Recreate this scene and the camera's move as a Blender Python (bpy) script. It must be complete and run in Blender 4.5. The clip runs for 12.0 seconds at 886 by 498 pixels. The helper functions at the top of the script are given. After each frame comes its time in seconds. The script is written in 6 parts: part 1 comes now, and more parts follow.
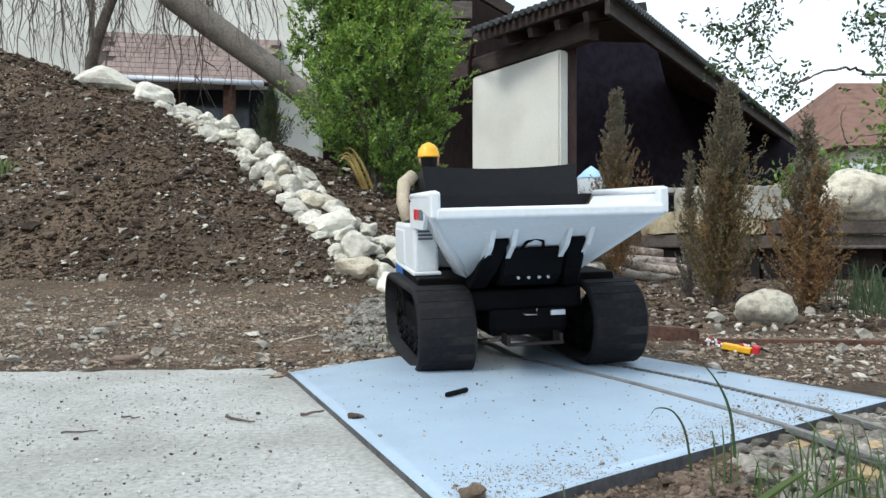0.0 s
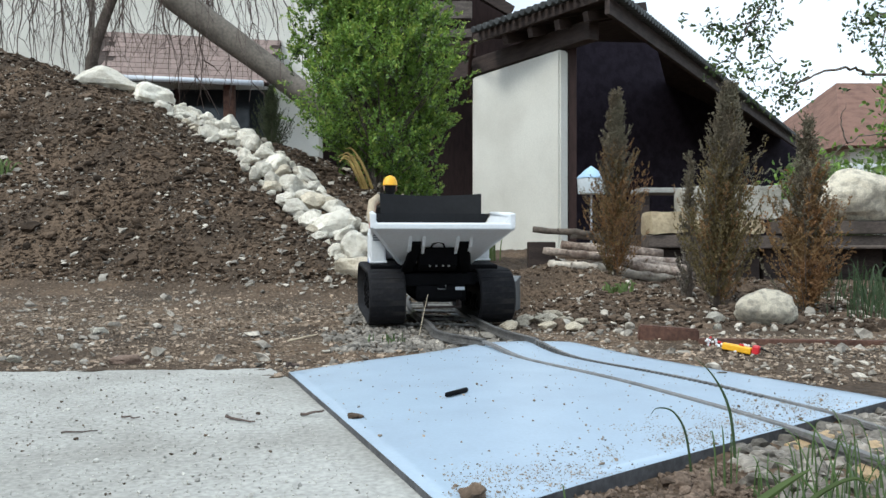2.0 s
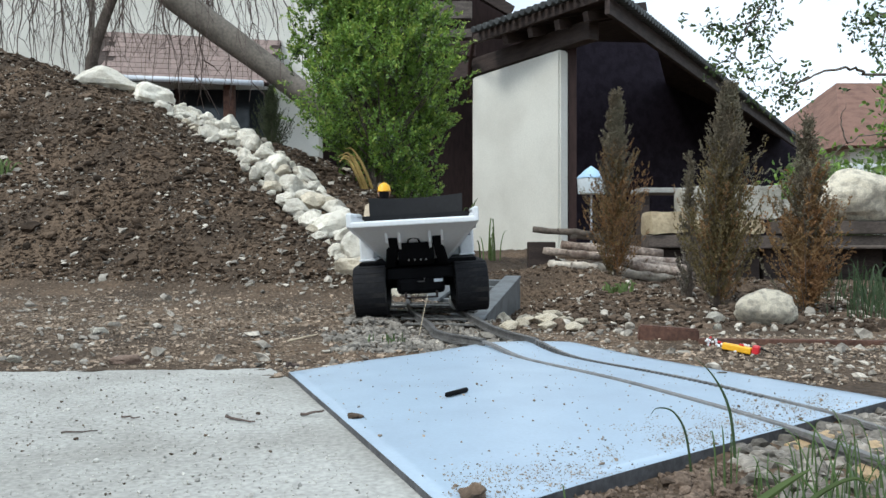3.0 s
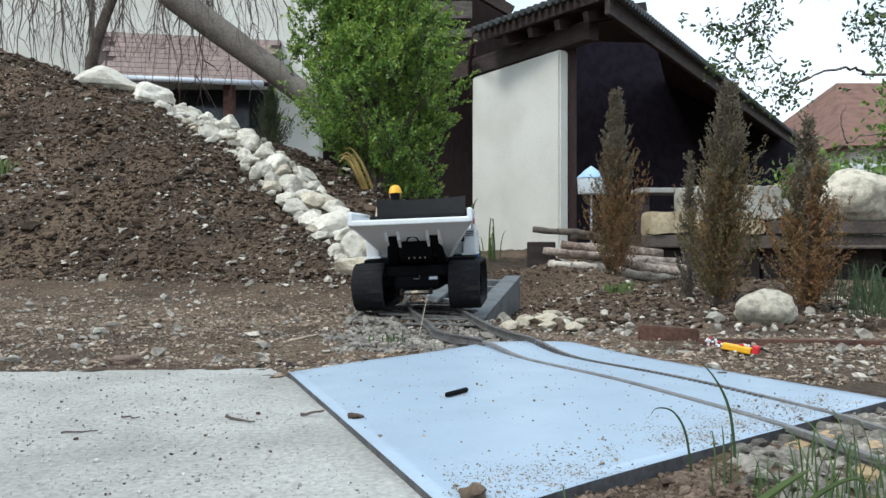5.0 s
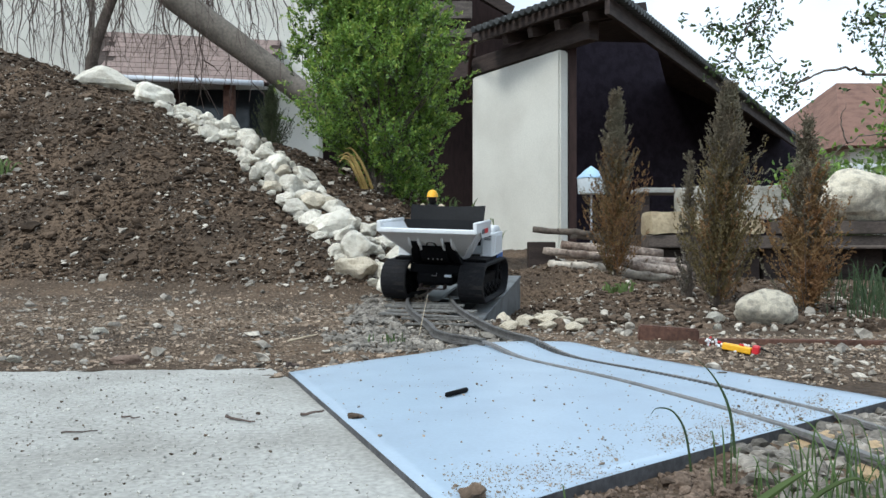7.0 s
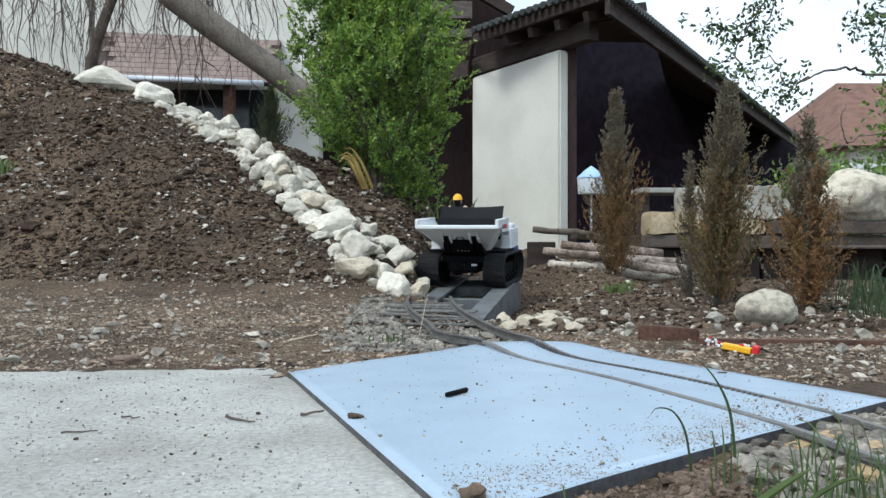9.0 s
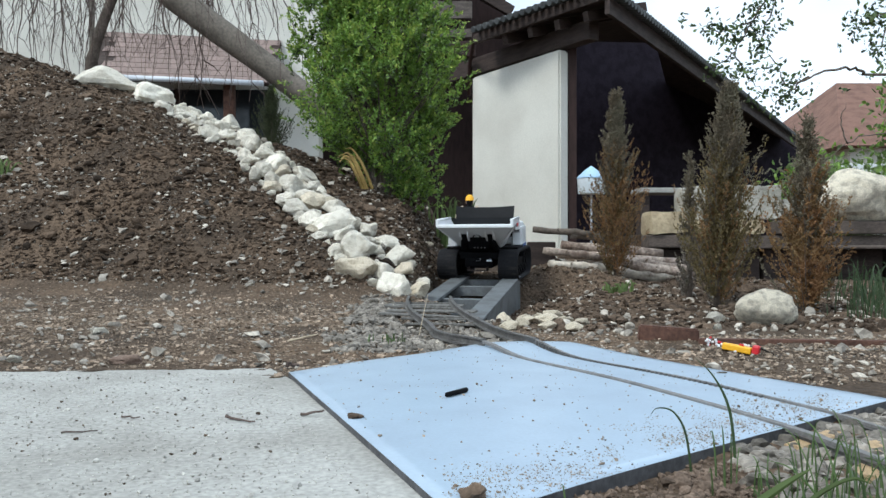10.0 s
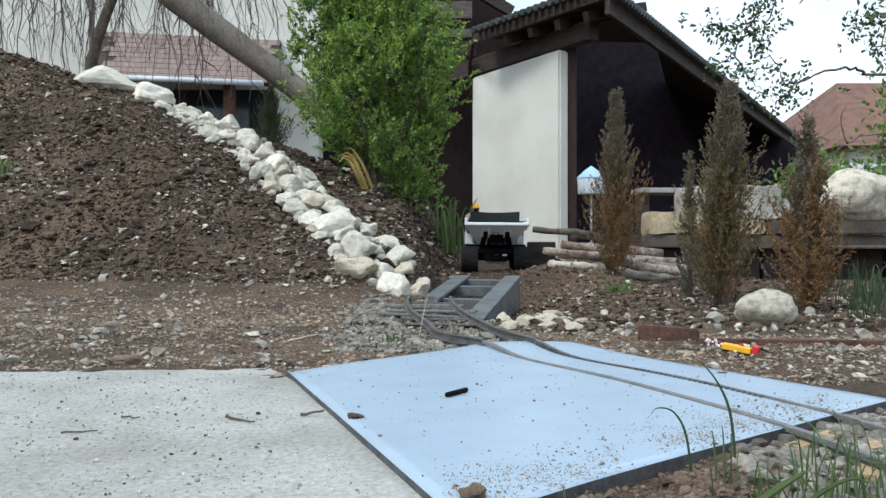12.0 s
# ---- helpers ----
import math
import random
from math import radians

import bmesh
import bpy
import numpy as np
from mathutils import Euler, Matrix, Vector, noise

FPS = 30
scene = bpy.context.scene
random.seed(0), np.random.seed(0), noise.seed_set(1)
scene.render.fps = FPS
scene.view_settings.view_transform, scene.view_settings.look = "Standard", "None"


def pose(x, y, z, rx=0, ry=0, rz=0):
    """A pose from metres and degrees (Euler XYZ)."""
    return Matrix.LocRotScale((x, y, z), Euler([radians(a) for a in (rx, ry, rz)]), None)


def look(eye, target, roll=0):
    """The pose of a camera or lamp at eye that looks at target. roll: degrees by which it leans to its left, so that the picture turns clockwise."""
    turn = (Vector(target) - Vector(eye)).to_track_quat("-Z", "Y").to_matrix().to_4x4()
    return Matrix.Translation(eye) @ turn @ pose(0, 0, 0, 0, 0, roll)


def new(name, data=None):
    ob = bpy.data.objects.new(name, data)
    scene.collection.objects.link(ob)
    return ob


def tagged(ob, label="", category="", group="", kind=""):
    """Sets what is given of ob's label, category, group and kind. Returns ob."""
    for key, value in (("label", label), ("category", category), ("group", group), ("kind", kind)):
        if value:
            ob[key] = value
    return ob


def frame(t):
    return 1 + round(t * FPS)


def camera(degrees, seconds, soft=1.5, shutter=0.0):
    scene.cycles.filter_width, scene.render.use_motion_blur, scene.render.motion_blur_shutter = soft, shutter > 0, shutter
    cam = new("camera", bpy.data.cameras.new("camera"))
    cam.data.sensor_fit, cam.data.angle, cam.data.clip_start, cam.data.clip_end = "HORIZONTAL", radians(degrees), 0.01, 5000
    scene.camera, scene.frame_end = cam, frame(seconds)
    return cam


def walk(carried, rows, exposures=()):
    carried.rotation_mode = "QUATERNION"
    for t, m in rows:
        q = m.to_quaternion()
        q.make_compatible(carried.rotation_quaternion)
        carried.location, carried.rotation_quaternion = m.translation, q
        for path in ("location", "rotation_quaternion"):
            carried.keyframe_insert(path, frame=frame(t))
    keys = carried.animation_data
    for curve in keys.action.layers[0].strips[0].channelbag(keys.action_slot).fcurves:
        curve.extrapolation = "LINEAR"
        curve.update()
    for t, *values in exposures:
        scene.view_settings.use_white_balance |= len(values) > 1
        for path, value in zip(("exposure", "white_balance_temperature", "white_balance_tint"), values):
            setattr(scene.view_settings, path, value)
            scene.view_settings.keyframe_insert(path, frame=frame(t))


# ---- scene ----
cam = camera(60, 12.0, soft=1.5)
EYE = (0.0, 0.0, 0.18)
CAM_POSE = look(EYE, (0.0, 10.0, 0.18))
walk(cam, [(0, CAM_POSE), (12.0, CAM_POSE)], exposures=[(0, 0.43, 6070, 6), (1.5, 0.38, 6050, 6), (3.0, 0.34, 6010, 6), (12.0, 0.32, 5920, 6)])

# ---- light: bright sky, thin cloud, wide soft sun from behind the camera ----
SUN_ELEV, SUN_AZ = radians(52), radians(231)
world = bpy.data.worlds.new("sky")
scene.world = world
world.use_nodes = True
wn = world.node_tree
wn.nodes.clear()
w_out = wn.nodes.new("ShaderNodeOutputWorld")
w_bg = wn.nodes.new("ShaderNodeBackground")
w_sky = wn.nodes.new("ShaderNodeTexSky")
w_sky.sky_type = "NISHITA"
w_sky.sun_disc = False
w_sky.sun_elevation = SUN_ELEV
w_sky.sun_rotation = SUN_AZ
w_sky.dust_density = 2.0
w_co = wn.nodes.new("ShaderNodeTexCoord")
w_noise = wn.nodes.new("ShaderNodeTexNoise")
w_noise.inputs["Scale"].default_value = 2.6
w_noise.inputs["Detail"].default_value = 7
w_map = wn.nodes.new("ShaderNodeMapRange")
w_map.inputs["From Min"].default_value, w_map.inputs["From Max"].default_value = 0.36, 0.62
w_map.inputs["To Min"].default_value, w_map.inputs["To Max"].default_value = 0.55, 0.97
w_mix = wn.nodes.new("ShaderNodeMix")
w_mix.data_type = "RGBA"
w_mix.inputs["B"].default_value = (7.9, 8.5, 9.0, 1)
w_bg.inputs["Strength"].default_value = 0.13
wn.links.new(w_co.outputs["Generated"], w_noise.inputs["Vector"])
wn.links.new(w_noise.outputs["Fac"], w_map.inputs["Value"])
wn.links.new(w_map.outputs[0], w_mix.inputs["Factor"])
wn.links.new(w_sky.outputs[0], w_mix.inputs["A"])
wn.links.new(w_mix.outputs["Result"], w_bg.inputs[0])
wn.links.new(w_bg.outputs[0], w_out.inputs[0])
sun = new("sun", bpy.data.lights.new("sun", "SUN"))
sun.data.energy = 1.75
sun.data.angle = radians(14)
sun.data.color = (1.0, 0.95, 0.85)
sun_dir = Vector((math.sin(SUN_AZ) * math.cos(SUN_ELEV), math.cos(SUN_AZ) * math.cos(SUN_ELEV), math.sin(SUN_ELEV)))
sun.matrix_basis = look(sun_dir * 30, (0, 0, 0))


# ---- materials ----
def material(name, color, rough=0.7, metal=0.0, var=0.25, scale=8.0, fine=60.0, bump=0.3, dist=0.003,
             second=None, mix=(0.45, 0.6), spec=0.4, island=0.0, stretch=(1, 1, 1), coat=0.0, leafy=0.0):
    """Principled surface with coarse and fine variation in colour and relief, in metres."""
    m = bpy.data.materials.new(name)
    m.use_nodes = True
    nt = m.node_tree
    bsdf = nt.nodes["Principled BSDF"]
    co = nt.nodes.new("ShaderNodeTexCoord")
    mp = nt.nodes.new("ShaderNodeMapping")
    mp.inputs["Scale"].default_value = stretch
    nt.links.new(co.outputs["Object"], mp.inputs[0])
    n1 = nt.nodes.new("ShaderNodeTexNoise")
    n1.inputs["Scale"].default_value = scale
    n1.inputs["Detail"].default_value = 6
    n2 = nt.nodes.new("ShaderNodeTexNoise")
    n2.inputs["Scale"].default_value = fine
    n2.inputs["Detail"].default_value = 5
    for n in (n1, n2):
        nt.links.new(mp.outputs[0], n.inputs["Vector"])
    second = second or [c * (1 - var) for c in color]
    ramp = nt.nodes.new("ShaderNodeMapRange")
    ramp.inputs["From Min"].default_value, ramp.inputs["From Max"].default_value = mix
    nt.links.new(n1.outputs["Fac"], ramp.inputs["Value"])
    mx = nt.nodes.new("ShaderNodeMix")
    mx.data_type = "RGBA"
    mx.inputs["A"].default_value = (*color, 1)
    mx.inputs["B"].default_value = (*second, 1)
    nt.links.new(ramp.outputs[0], mx.inputs["Factor"])
    hsv = nt.nodes.new("ShaderNodeHueSaturation")
    nt.links.new(mx.outputs["Result"], hsv.inputs["Color"])
    mr = nt.nodes.new("ShaderNodeMapRange")
    mr.inputs["From Min"].default_value, mr.inputs["From Max"].default_value = 0.3, 0.7
    mr.inputs["To Min"].default_value, mr.inputs["To Max"].default_value = 1 - var, 1 + var
    nt.links.new(n2.outputs["Fac"], mr.inputs["Value"])
    last = mr.outputs[0]
    if island:
        geo = nt.nodes.new("ShaderNodeNewGeometry")
        obi = nt.nodes.new("ShaderNodeObjectInfo")
        add = nt.nodes.new("ShaderNodeMath")
        add.operation = "ADD"
        nt.links.new(geo.outputs["Random Per Island"], add.inputs[0])
        nt.links.new(obi.outputs["Random"], add.inputs[1])
        fr = nt.nodes.new("ShaderNodeMath")
        fr.operation = "FRACT"
        nt.links.new(add.outputs[0], fr.inputs[0])
        m2 = nt.nodes.new("ShaderNodeMapRange")
        m2.inputs["To Min"].default_value, m2.inputs["To Max"].default_value = 1 - island, 1 + island
        nt.links.new(fr.outputs[0], m2.inputs["Value"])
        mul = nt.nodes.new("ShaderNodeMath")
        mul.operation = "MULTIPLY"
        nt.links.new(last, mul.inputs[0])
        nt.links.new(m2.outputs[0], mul.inputs[1])
        last = mul.outputs[0]
    nt.links.new(last, hsv.inputs["Value"])
    nt.links.new(hsv.outputs[0], bsdf.inputs["Base Color"])
    bsdf.inputs["Metallic"].default_value = metal
    bsdf.inputs["Specular IOR Level"].default_value = spec
    bsdf.inputs["Coat Weight"].default_value = coat
    rr = nt.nodes.new("ShaderNodeMapRange")
    rr.inputs["To Min"].default_value, rr.inputs["To Max"].default_value = max(0.02, rough - 0.12), min(1.0, rough + 0.12)
    nt.links.new(n1.outputs["Fac"], rr.inputs["Value"])
    nt.links.new(rr.outputs[0], bsdf.inputs["Roughness"])
    if bump:
        bp = nt.nodes.new("ShaderNodeBump")
        bp.inputs["Strength"].default_value = bump
        bp.inputs["Distance"].default_value = dist
        nt.links.new(n2.outputs["Fac"], bp.inputs["Height"])
        nt.links.new(bp.outputs[0], bsdf.inputs["Normal"])
    if leafy:
        tr = nt.nodes.new("ShaderNodeBsdfTranslucent")
        nt.links.new(hsv.outputs[0], tr.inputs["Color"])
        ms = nt.nodes.new("ShaderNodeMixShader")
        ms.inputs[0].default_value = leafy
        nt.links.new(bsdf.outputs[0], ms.inputs[1])
        nt.links.new(tr.outputs[0], ms.inputs[2])
        nt.links.new(ms.outputs[0], nt.nodes["Material Output"].inputs["Surface"])
    return m


SOIL = material("soil", (0.126, 0.089, 0.061), 0.95, var=0.45, scale=2.2, fine=90, bump=0.9, dist=0.01, second=(0.066, 0.049, 0.036), mix=(0.4, 0.6), spec=0.15)
HEAP_CLOD = material("heap_clod", (0.092, 0.065, 0.045), 0.95, var=0.45, scale=9, fine=160, bump=0.7, dist=0.004, island=0.72, spec=0.15)
GRIT = material("grit", (0.285, 0.222, 0.166), 0.95, var=0.35, scale=6, fine=160, bump=0.6, dist=0.003, island=0.5, spec=0.15)
CLOD = material("clod", (0.108, 0.078, 0.056), 0.95, var=0.4, scale=25, fine=160, bump=0.7, dist=0.004, island=0.55, spec=0.15)
EARTH = material("damp_earth", (0.155, 0.115, 0.088), 0.95, var=0.35, scale=30, fine=260, bump=0.7, dist=0.002, island=0.35, spec=0.12)
PEBBLE = material("pebble", (0.37, 0.335, 0.285), 0.85, var=0.25, scale=30, fine=200, bump=0.4, island=0.5, spec=0.3)
BALLAST = material("ballast", (0.225, 0.203, 0.174), 0.85, var=0.3, scale=40, fine=220, bump=0.5, island=0.45, spec=0.3)
WHITE_STONE = material("white_stone", (0.82, 0.77, 0.66), 0.85, var=0.14, scale=7, fine=55, bump=0.9, dist=0.010, second=(0.56, 0.50, 0.40), mix=(0.48, 0.75), island=0.2)
BEIGE_STONE = material("beige_stone", (0.50, 0.44, 0.34), 0.85, var=0.2, scale=14, fine=80, bump=0.6, dist=0.005, second=(0.28, 0.23, 0.17), mix=(0.5, 0.75), island=0.2)
CONCRETE = material("concrete", (0.375, 0.37, 0.345), 0.94, var=0.22, scale=5, fine=170, bump=0.5, dist=0.0015, second=(0.27, 0.262, 0.238), mix=(0.40, 0.66))
PLATE = material("plate_plastic", (0.365, 0.455, 0.555), 0.36, var=0.05, scale=9, fine=220, bump=0.12, dist=0.001, second=(0.325, 0.40, 0.49), mix=(0.42, 0.72), spec=0.5)
PLATE_EDGE = material("plate_edge", (0.075, 0.075, 0.08), 0.6, var=0.3, scale=30, fine=150, bump=0.3)
PLASTER = material("plaster", (0.69, 0.68, 0.62), 0.92, var=0.06, scale=1.6, fine=70, bump=0.5, dist=0.004, second=(0.58, 0.565, 0.51), mix=(0.35, 0.70))
DARK_WOOD = material("dark_wood", (0.046, 0.031, 0.026), 0.75, var=0.35, scale=6, fine=45, bump=0.4, dist=0.003, stretch=(1, 1, 5))
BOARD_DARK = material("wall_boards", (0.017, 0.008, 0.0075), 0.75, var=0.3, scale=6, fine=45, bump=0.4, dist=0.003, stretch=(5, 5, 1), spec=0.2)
# near-black that stands in for the deep shade inside the shed
SHED_DARK = material("shed_shade", (0.017, 0.013, 0.020), 0.8, var=0.3, scale=6, fine=45, bump=0.3, spec=0.1)
# leaf green darkened: carries shade inside the shrub and backlit leaves overhead
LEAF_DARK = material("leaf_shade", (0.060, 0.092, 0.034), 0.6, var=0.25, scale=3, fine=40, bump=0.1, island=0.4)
CONIFER_DARK = material("conifer_dark", (0.055, 0.068, 0.028), 0.8, var=0.3, scale=9, fine=60, bump=0.2, island=0.4)
BROWN_WOOD = material("brown_wood", (0.034, 0.014, 0.011), 0.7, var=0.3, scale=6, fine=45, bump=0.4, dist=0.003, stretch=(5, 5, 1))
GREY_WOOD = material("grey_wood", (0.25, 0.22, 0.185), 0.85, var=0.3, scale=5, fine=50, bump=0.6, dist=0.004, stretch=(1, 5, 5))
LOG_BARK = material("log_bark", (0.42, 0.34, 0.28), 0.9, var=0.4, scale=14, fine=70, bump=0.8, dist=0.006, second=(0.20, 0.145, 0.115), mix=(0.45, 0.65), island=0.2)
BARK = material("bark", (0.13, 0.105, 0.085), 0.9, var=0.35, scale=8, fine=60, bump=0.8, dist=0.006)
TRUNK_GREY = material("trunk_grey", (0.165, 0.142, 0.118), 0.85, var=0.25, scale=6, fine=50, bump=0.6, dist=0.005)
TWIG = material("twig", (0.11, 0.08, 0.068), 0.85, var=0.3, scale=20, fine=90, bump=0.2)
BALCONY_WOOD = material("balcony_wood", (0.125, 0.105, 0.092), 0.85, var=0.3, scale=5, fine=50, bump=0.6, dist=0.004, stretch=(1, 5, 5))
ROOF_TILE = material("roof_tile", (0.055, 0.06, 0.062), 0.6, var=0.3, scale=9, fine=60, bump=0.4, island=0.25)
RED_TILE = material("red_tile", (0.185, 0.098, 0.070), 0.85, var=0.25, scale=2, fine=30, bump=0.3, dist=0.02)
SHINGLE = material("shingle", (0.235, 0.178, 0.160), 0.85, var=0.2, scale=5, fine=50, bump=0.4, island=0.12)
GUTTER = material("gutter_metal", (0.62, 0.66, 0.72), 0.45, var=0.08, scale=5, fine=40, bump=0.05)
GLASS_DARK = material("window_glass", (0.03, 0.035, 0.04), 0.08, var=0.1, scale=2, fine=20, bump=0.0, spec=0.6)
IRON = material("rail_steel", (0.125, 0.120, 0.115), 0.6, metal=0.25, var=0.3, scale=25, fine=150, bump=0.3)
FLAT_STEEL = material("flat_steel", (0.20, 0.195, 0.19), 0.6, metal=0.2, var=0.2, scale=25, fine=150, bump=0.2)
SLEEPER = material("sleeper", (0.15, 0.145, 0.135), 0.8, var=0.3, scale=25, fine=150, bump=0.4)
TIMBER = material("sleeper_timber", (0.46, 0.33, 0.19), 0.8, var=0.25, scale=15, fine=100, bump=0.5, stretch=(1, 6, 6))
STEEL_GREY = material("painted_grey", (0.135, 0.145, 0.152), 0.6, var=0.15, scale=12, fine=110, bump=0.2, second=(0.085, 0.088, 0.09), mix=(0.45, 0.7))
TOW_IRON = material("tow_iron", (0.022, 0.012, 0.010), 0.7, var=0.3, scale=20, fine=120, bump=0.3)
RUST = material("rusty_iron", (0.105, 0.052, 0.036), 0.85, var=0.35, scale=20, fine=120, bump=0.5)
WHITE_PAINT = material("white_paint", (0.72, 0.74, 0.76), 0.35, var=0.04, scale=12, fine=140, bump=0.06, dist=0.001, second=(0.68, 0.69, 0.69), mix=(0.5, 0.75))
BLUE_PAINT = material("blue_paint", (0.03, 0.13, 0.42), 0.4, var=0.1, scale=12, fine=90, bump=0.05)
RUBBER = material("rubber", (0.011, 0.011, 0.013), 0.8, spec=0.18, var=0.25, scale=14, fine=120, bump=0.35, dist=0.002, second=(0.032, 0.030, 0.028), mix=(0.5, 0.75))
BLACK_METAL = material("black_metal", (0.004, 0.004, 0.005), 0.7, spec=0.08, var=0.25, scale=14, fine=100, bump=0.15)
BLACK_SHEET = material("black_sheet", (0.007, 0.0075, 0.009), 0.6, spec=0.2, var=0.2, scale=10, fine=90, bump=0.1)
CHROME = material("bare_metal", (0.5, 0.5, 0.5), 0.35, metal=0.9, var=0.1, scale=20, fine=90, bump=0.05)
YELLOW = material("yellow_plastic", (0.80, 0.42, 0.02), 0.4, var=0.06, scale=15, fine=90, bump=0.04)
ORANGE = material("orange_red", (0.62, 0.10, 0.05), 0.6, var=0.15, scale=20, fine=120, bump=0.2)
RED = material("red_plastic", (0.55, 0.02, 0.03), 0.4, var=0.1, scale=20, fine=90, bump=0.05)
BEIGE = material("beige_cloth", (0.50, 0.42, 0.31), 0.85, var=0.15, scale=25, fine=200, bump=0.4)
SKIN = material("doll_plastic", (0.45, 0.28, 0.20), 0.5, var=0.05, scale=20, fine=90, bump=0.0)
INK = material("print_dark", (0.12, 0.13, 0.15), 0.6, var=0.1, scale=20, fine=90, bump=0.0)
LEAF = material("leaf", (0.205, 0.325, 0.060), 0.5, leafy=0.25, var=0.25, scale=3, fine=40, bump=0.1, island=0.3, second=(0.135, 0.235, 0.040), mix=(0.4, 0.6))
LEAF_TIP = material("leaf_young", (0.33, 0.42, 0.085), 0.5, leafy=0.35, var=0.2, scale=3, fine=40, bump=0.1, island=0.35)
LEAF_FAR = material("leaf_back", (0.14, 0.20, 0.065), 0.55, leafy=0.35, var=0.2, scale=3, fine=40, bump=0.1, island=0.4)
THUJA_TOP = material("thuja_green_grey", (0.190, 0.172, 0.120), 0.8, leafy=0.3, var=0.3, scale=9, fine=60, bump=0.2, island=0.22, second=(0.16, 0.13, 0.09), mix=(0.4, 0.6))
THUJA_LOW = material("thuja_brown", (0.235, 0.125, 0.054), 0.8, leafy=0.3, var=0.3, scale=9, fine=60, bump=0.2, island=0.2, second=(0.20, 0.135, 0.06), mix=(0.4, 0.65))
THUJA_DARK = material("thuja_olive", (0.175, 0.135, 0.060), 0.8, leafy=0.3, var=0.3, scale=9, fine=60, bump=0.2, island=0.22)
GRASS = material("grass_blade", (0.085, 0.135, 0.045), 0.55, leafy=0.3, var=0.25, scale=12, fine=60, bump=0.1, island=0.35)
GRASS_DARK = material("grass_dark", (0.036, 0.064, 0.021), 0.55, var=0.2, scale=12, fine=60, bump=0.1)
YELLOW_LEAF = material("yellow_leaf", (0.42, 0.29, 0.09), 0.6, var=0.2, scale=12, fine=60, bump=0.1, island=0.3)
CLOTH_WHITE = material("parasol_cloth", (0.70, 0.76, 0.80), 0.8, var=0.08, scale=8, fine=90, bump=0.2)
CLOTH_BLUE = material("parasol_blue", (0.42, 0.60, 0.80), 0.8, var=0.08, scale=8, fine=90, bump=0.2)


# ---- building tools ----
rng = random.Random(7)
nrg = np.random.default_rng(11)


def finish(name, bm, mat, smooth=False):
    me = bpy.data.meshes.new(name)
    bm.to_mesh(me)
    bm.free()
    for mm in (mat if isinstance(mat, (list, tuple)) else [mat]):
        me.materials.append(mm)
    if smooth:
        me.polygons.foreach_set("use_smooth", [True] * len(me.polygons))
    return me


def thing(name, label, category, group="", kind="", at=None, bm=None, mat=None, smooth=False):
    ob = new(name, finish(name, bm, mat, smooth) if bm else None)
    if at is not None:
        ob.matrix_basis = at
    return tagged(ob, label, category, group, kind)


def part(name, bm, mat, parent, label="", smooth=False, at=None):
    ob = new(name, finish(name, bm, mat, smooth))
    ob.parent = parent
    if at is not None:
        ob.matrix_basis = at
    return tagged(ob, label)


def shared(name, me, parent, m):
    """One more piece on a mesh that its like already use."""
    ob = new(name, me)
    ob.parent = parent
    ob.matrix_basis = m
    return ob


def box(bm, lo, hi, m=None, bevel=0.0, mi=0):
    """A box between two corners, edges rounded, moved by m."""
    c = [(a + b) / 2 for a, b in zip(lo, hi)]
    s = [abs(b - a) for a, b in zip(lo, hi)]
    r = bmesh.ops.create_cube(bm, size=1.0, matrix=Matrix.Translation(c) @ Matrix.Diagonal((*s, 1)))
    vs = r["verts"]
    fs = {f for v in vs for f in v.link_faces}
    if bevel:
        es = list({e for v in vs for e in v.link_edges})
        b = bmesh.ops.bevel(bm, geom=es, offset=bevel, segments=2, profile=0.5, affect="EDGES")
        vs = list({v for f in b["faces"] for v in f.verts} | {v for v in vs if v.is_valid})
        fs = {f for v in vs for f in v.link_faces}
    for f in fs:
        f.material_index = mi
    if m is not None:
        bmesh.ops.transform(bm, matrix=m, verts=vs)
    return vs


def tube(bm, pts, rads, sides=8, cap=True, mi=0):
    """A round bar along points, with a radius at each."""
    pts = [Vector(p) for p in pts]
    if not hasattr(rads, "__len__"):
        rads = [rads] * len(pts)
    rings, up = [], Vector((0.31, 0.17, 0.93))
    for i, p in enumerate(pts):
        d = (pts[min(i + 1, len(pts) - 1)] - pts[max(i - 1, 0)]).normalized()
        a = d.cross(up)
        if a.length < 0.05:
            a = d.cross(Vector((1, 0, 0)))
        a.normalize()
        b = d.cross(a)
        rings.append([bm.verts.new(p + rads[i] * (math.cos(2 * math.pi * k / sides) * a + math.sin(2 * math.pi * k / sides) * b)) for k in range(sides)])
    for r0, r1 in zip(rings, rings[1:]):
        for k in range(sides):
            f = bm.faces.new((r0[k], r0[(k + 1) % sides], r1[(k + 1) % sides], r1[k]))
            f.material_index = mi
            f.smooth = sides > 5
    if cap:
        for r in (rings[0][::-1], rings[-1]):
            f = bm.faces.new(r)
            f.material_index = mi


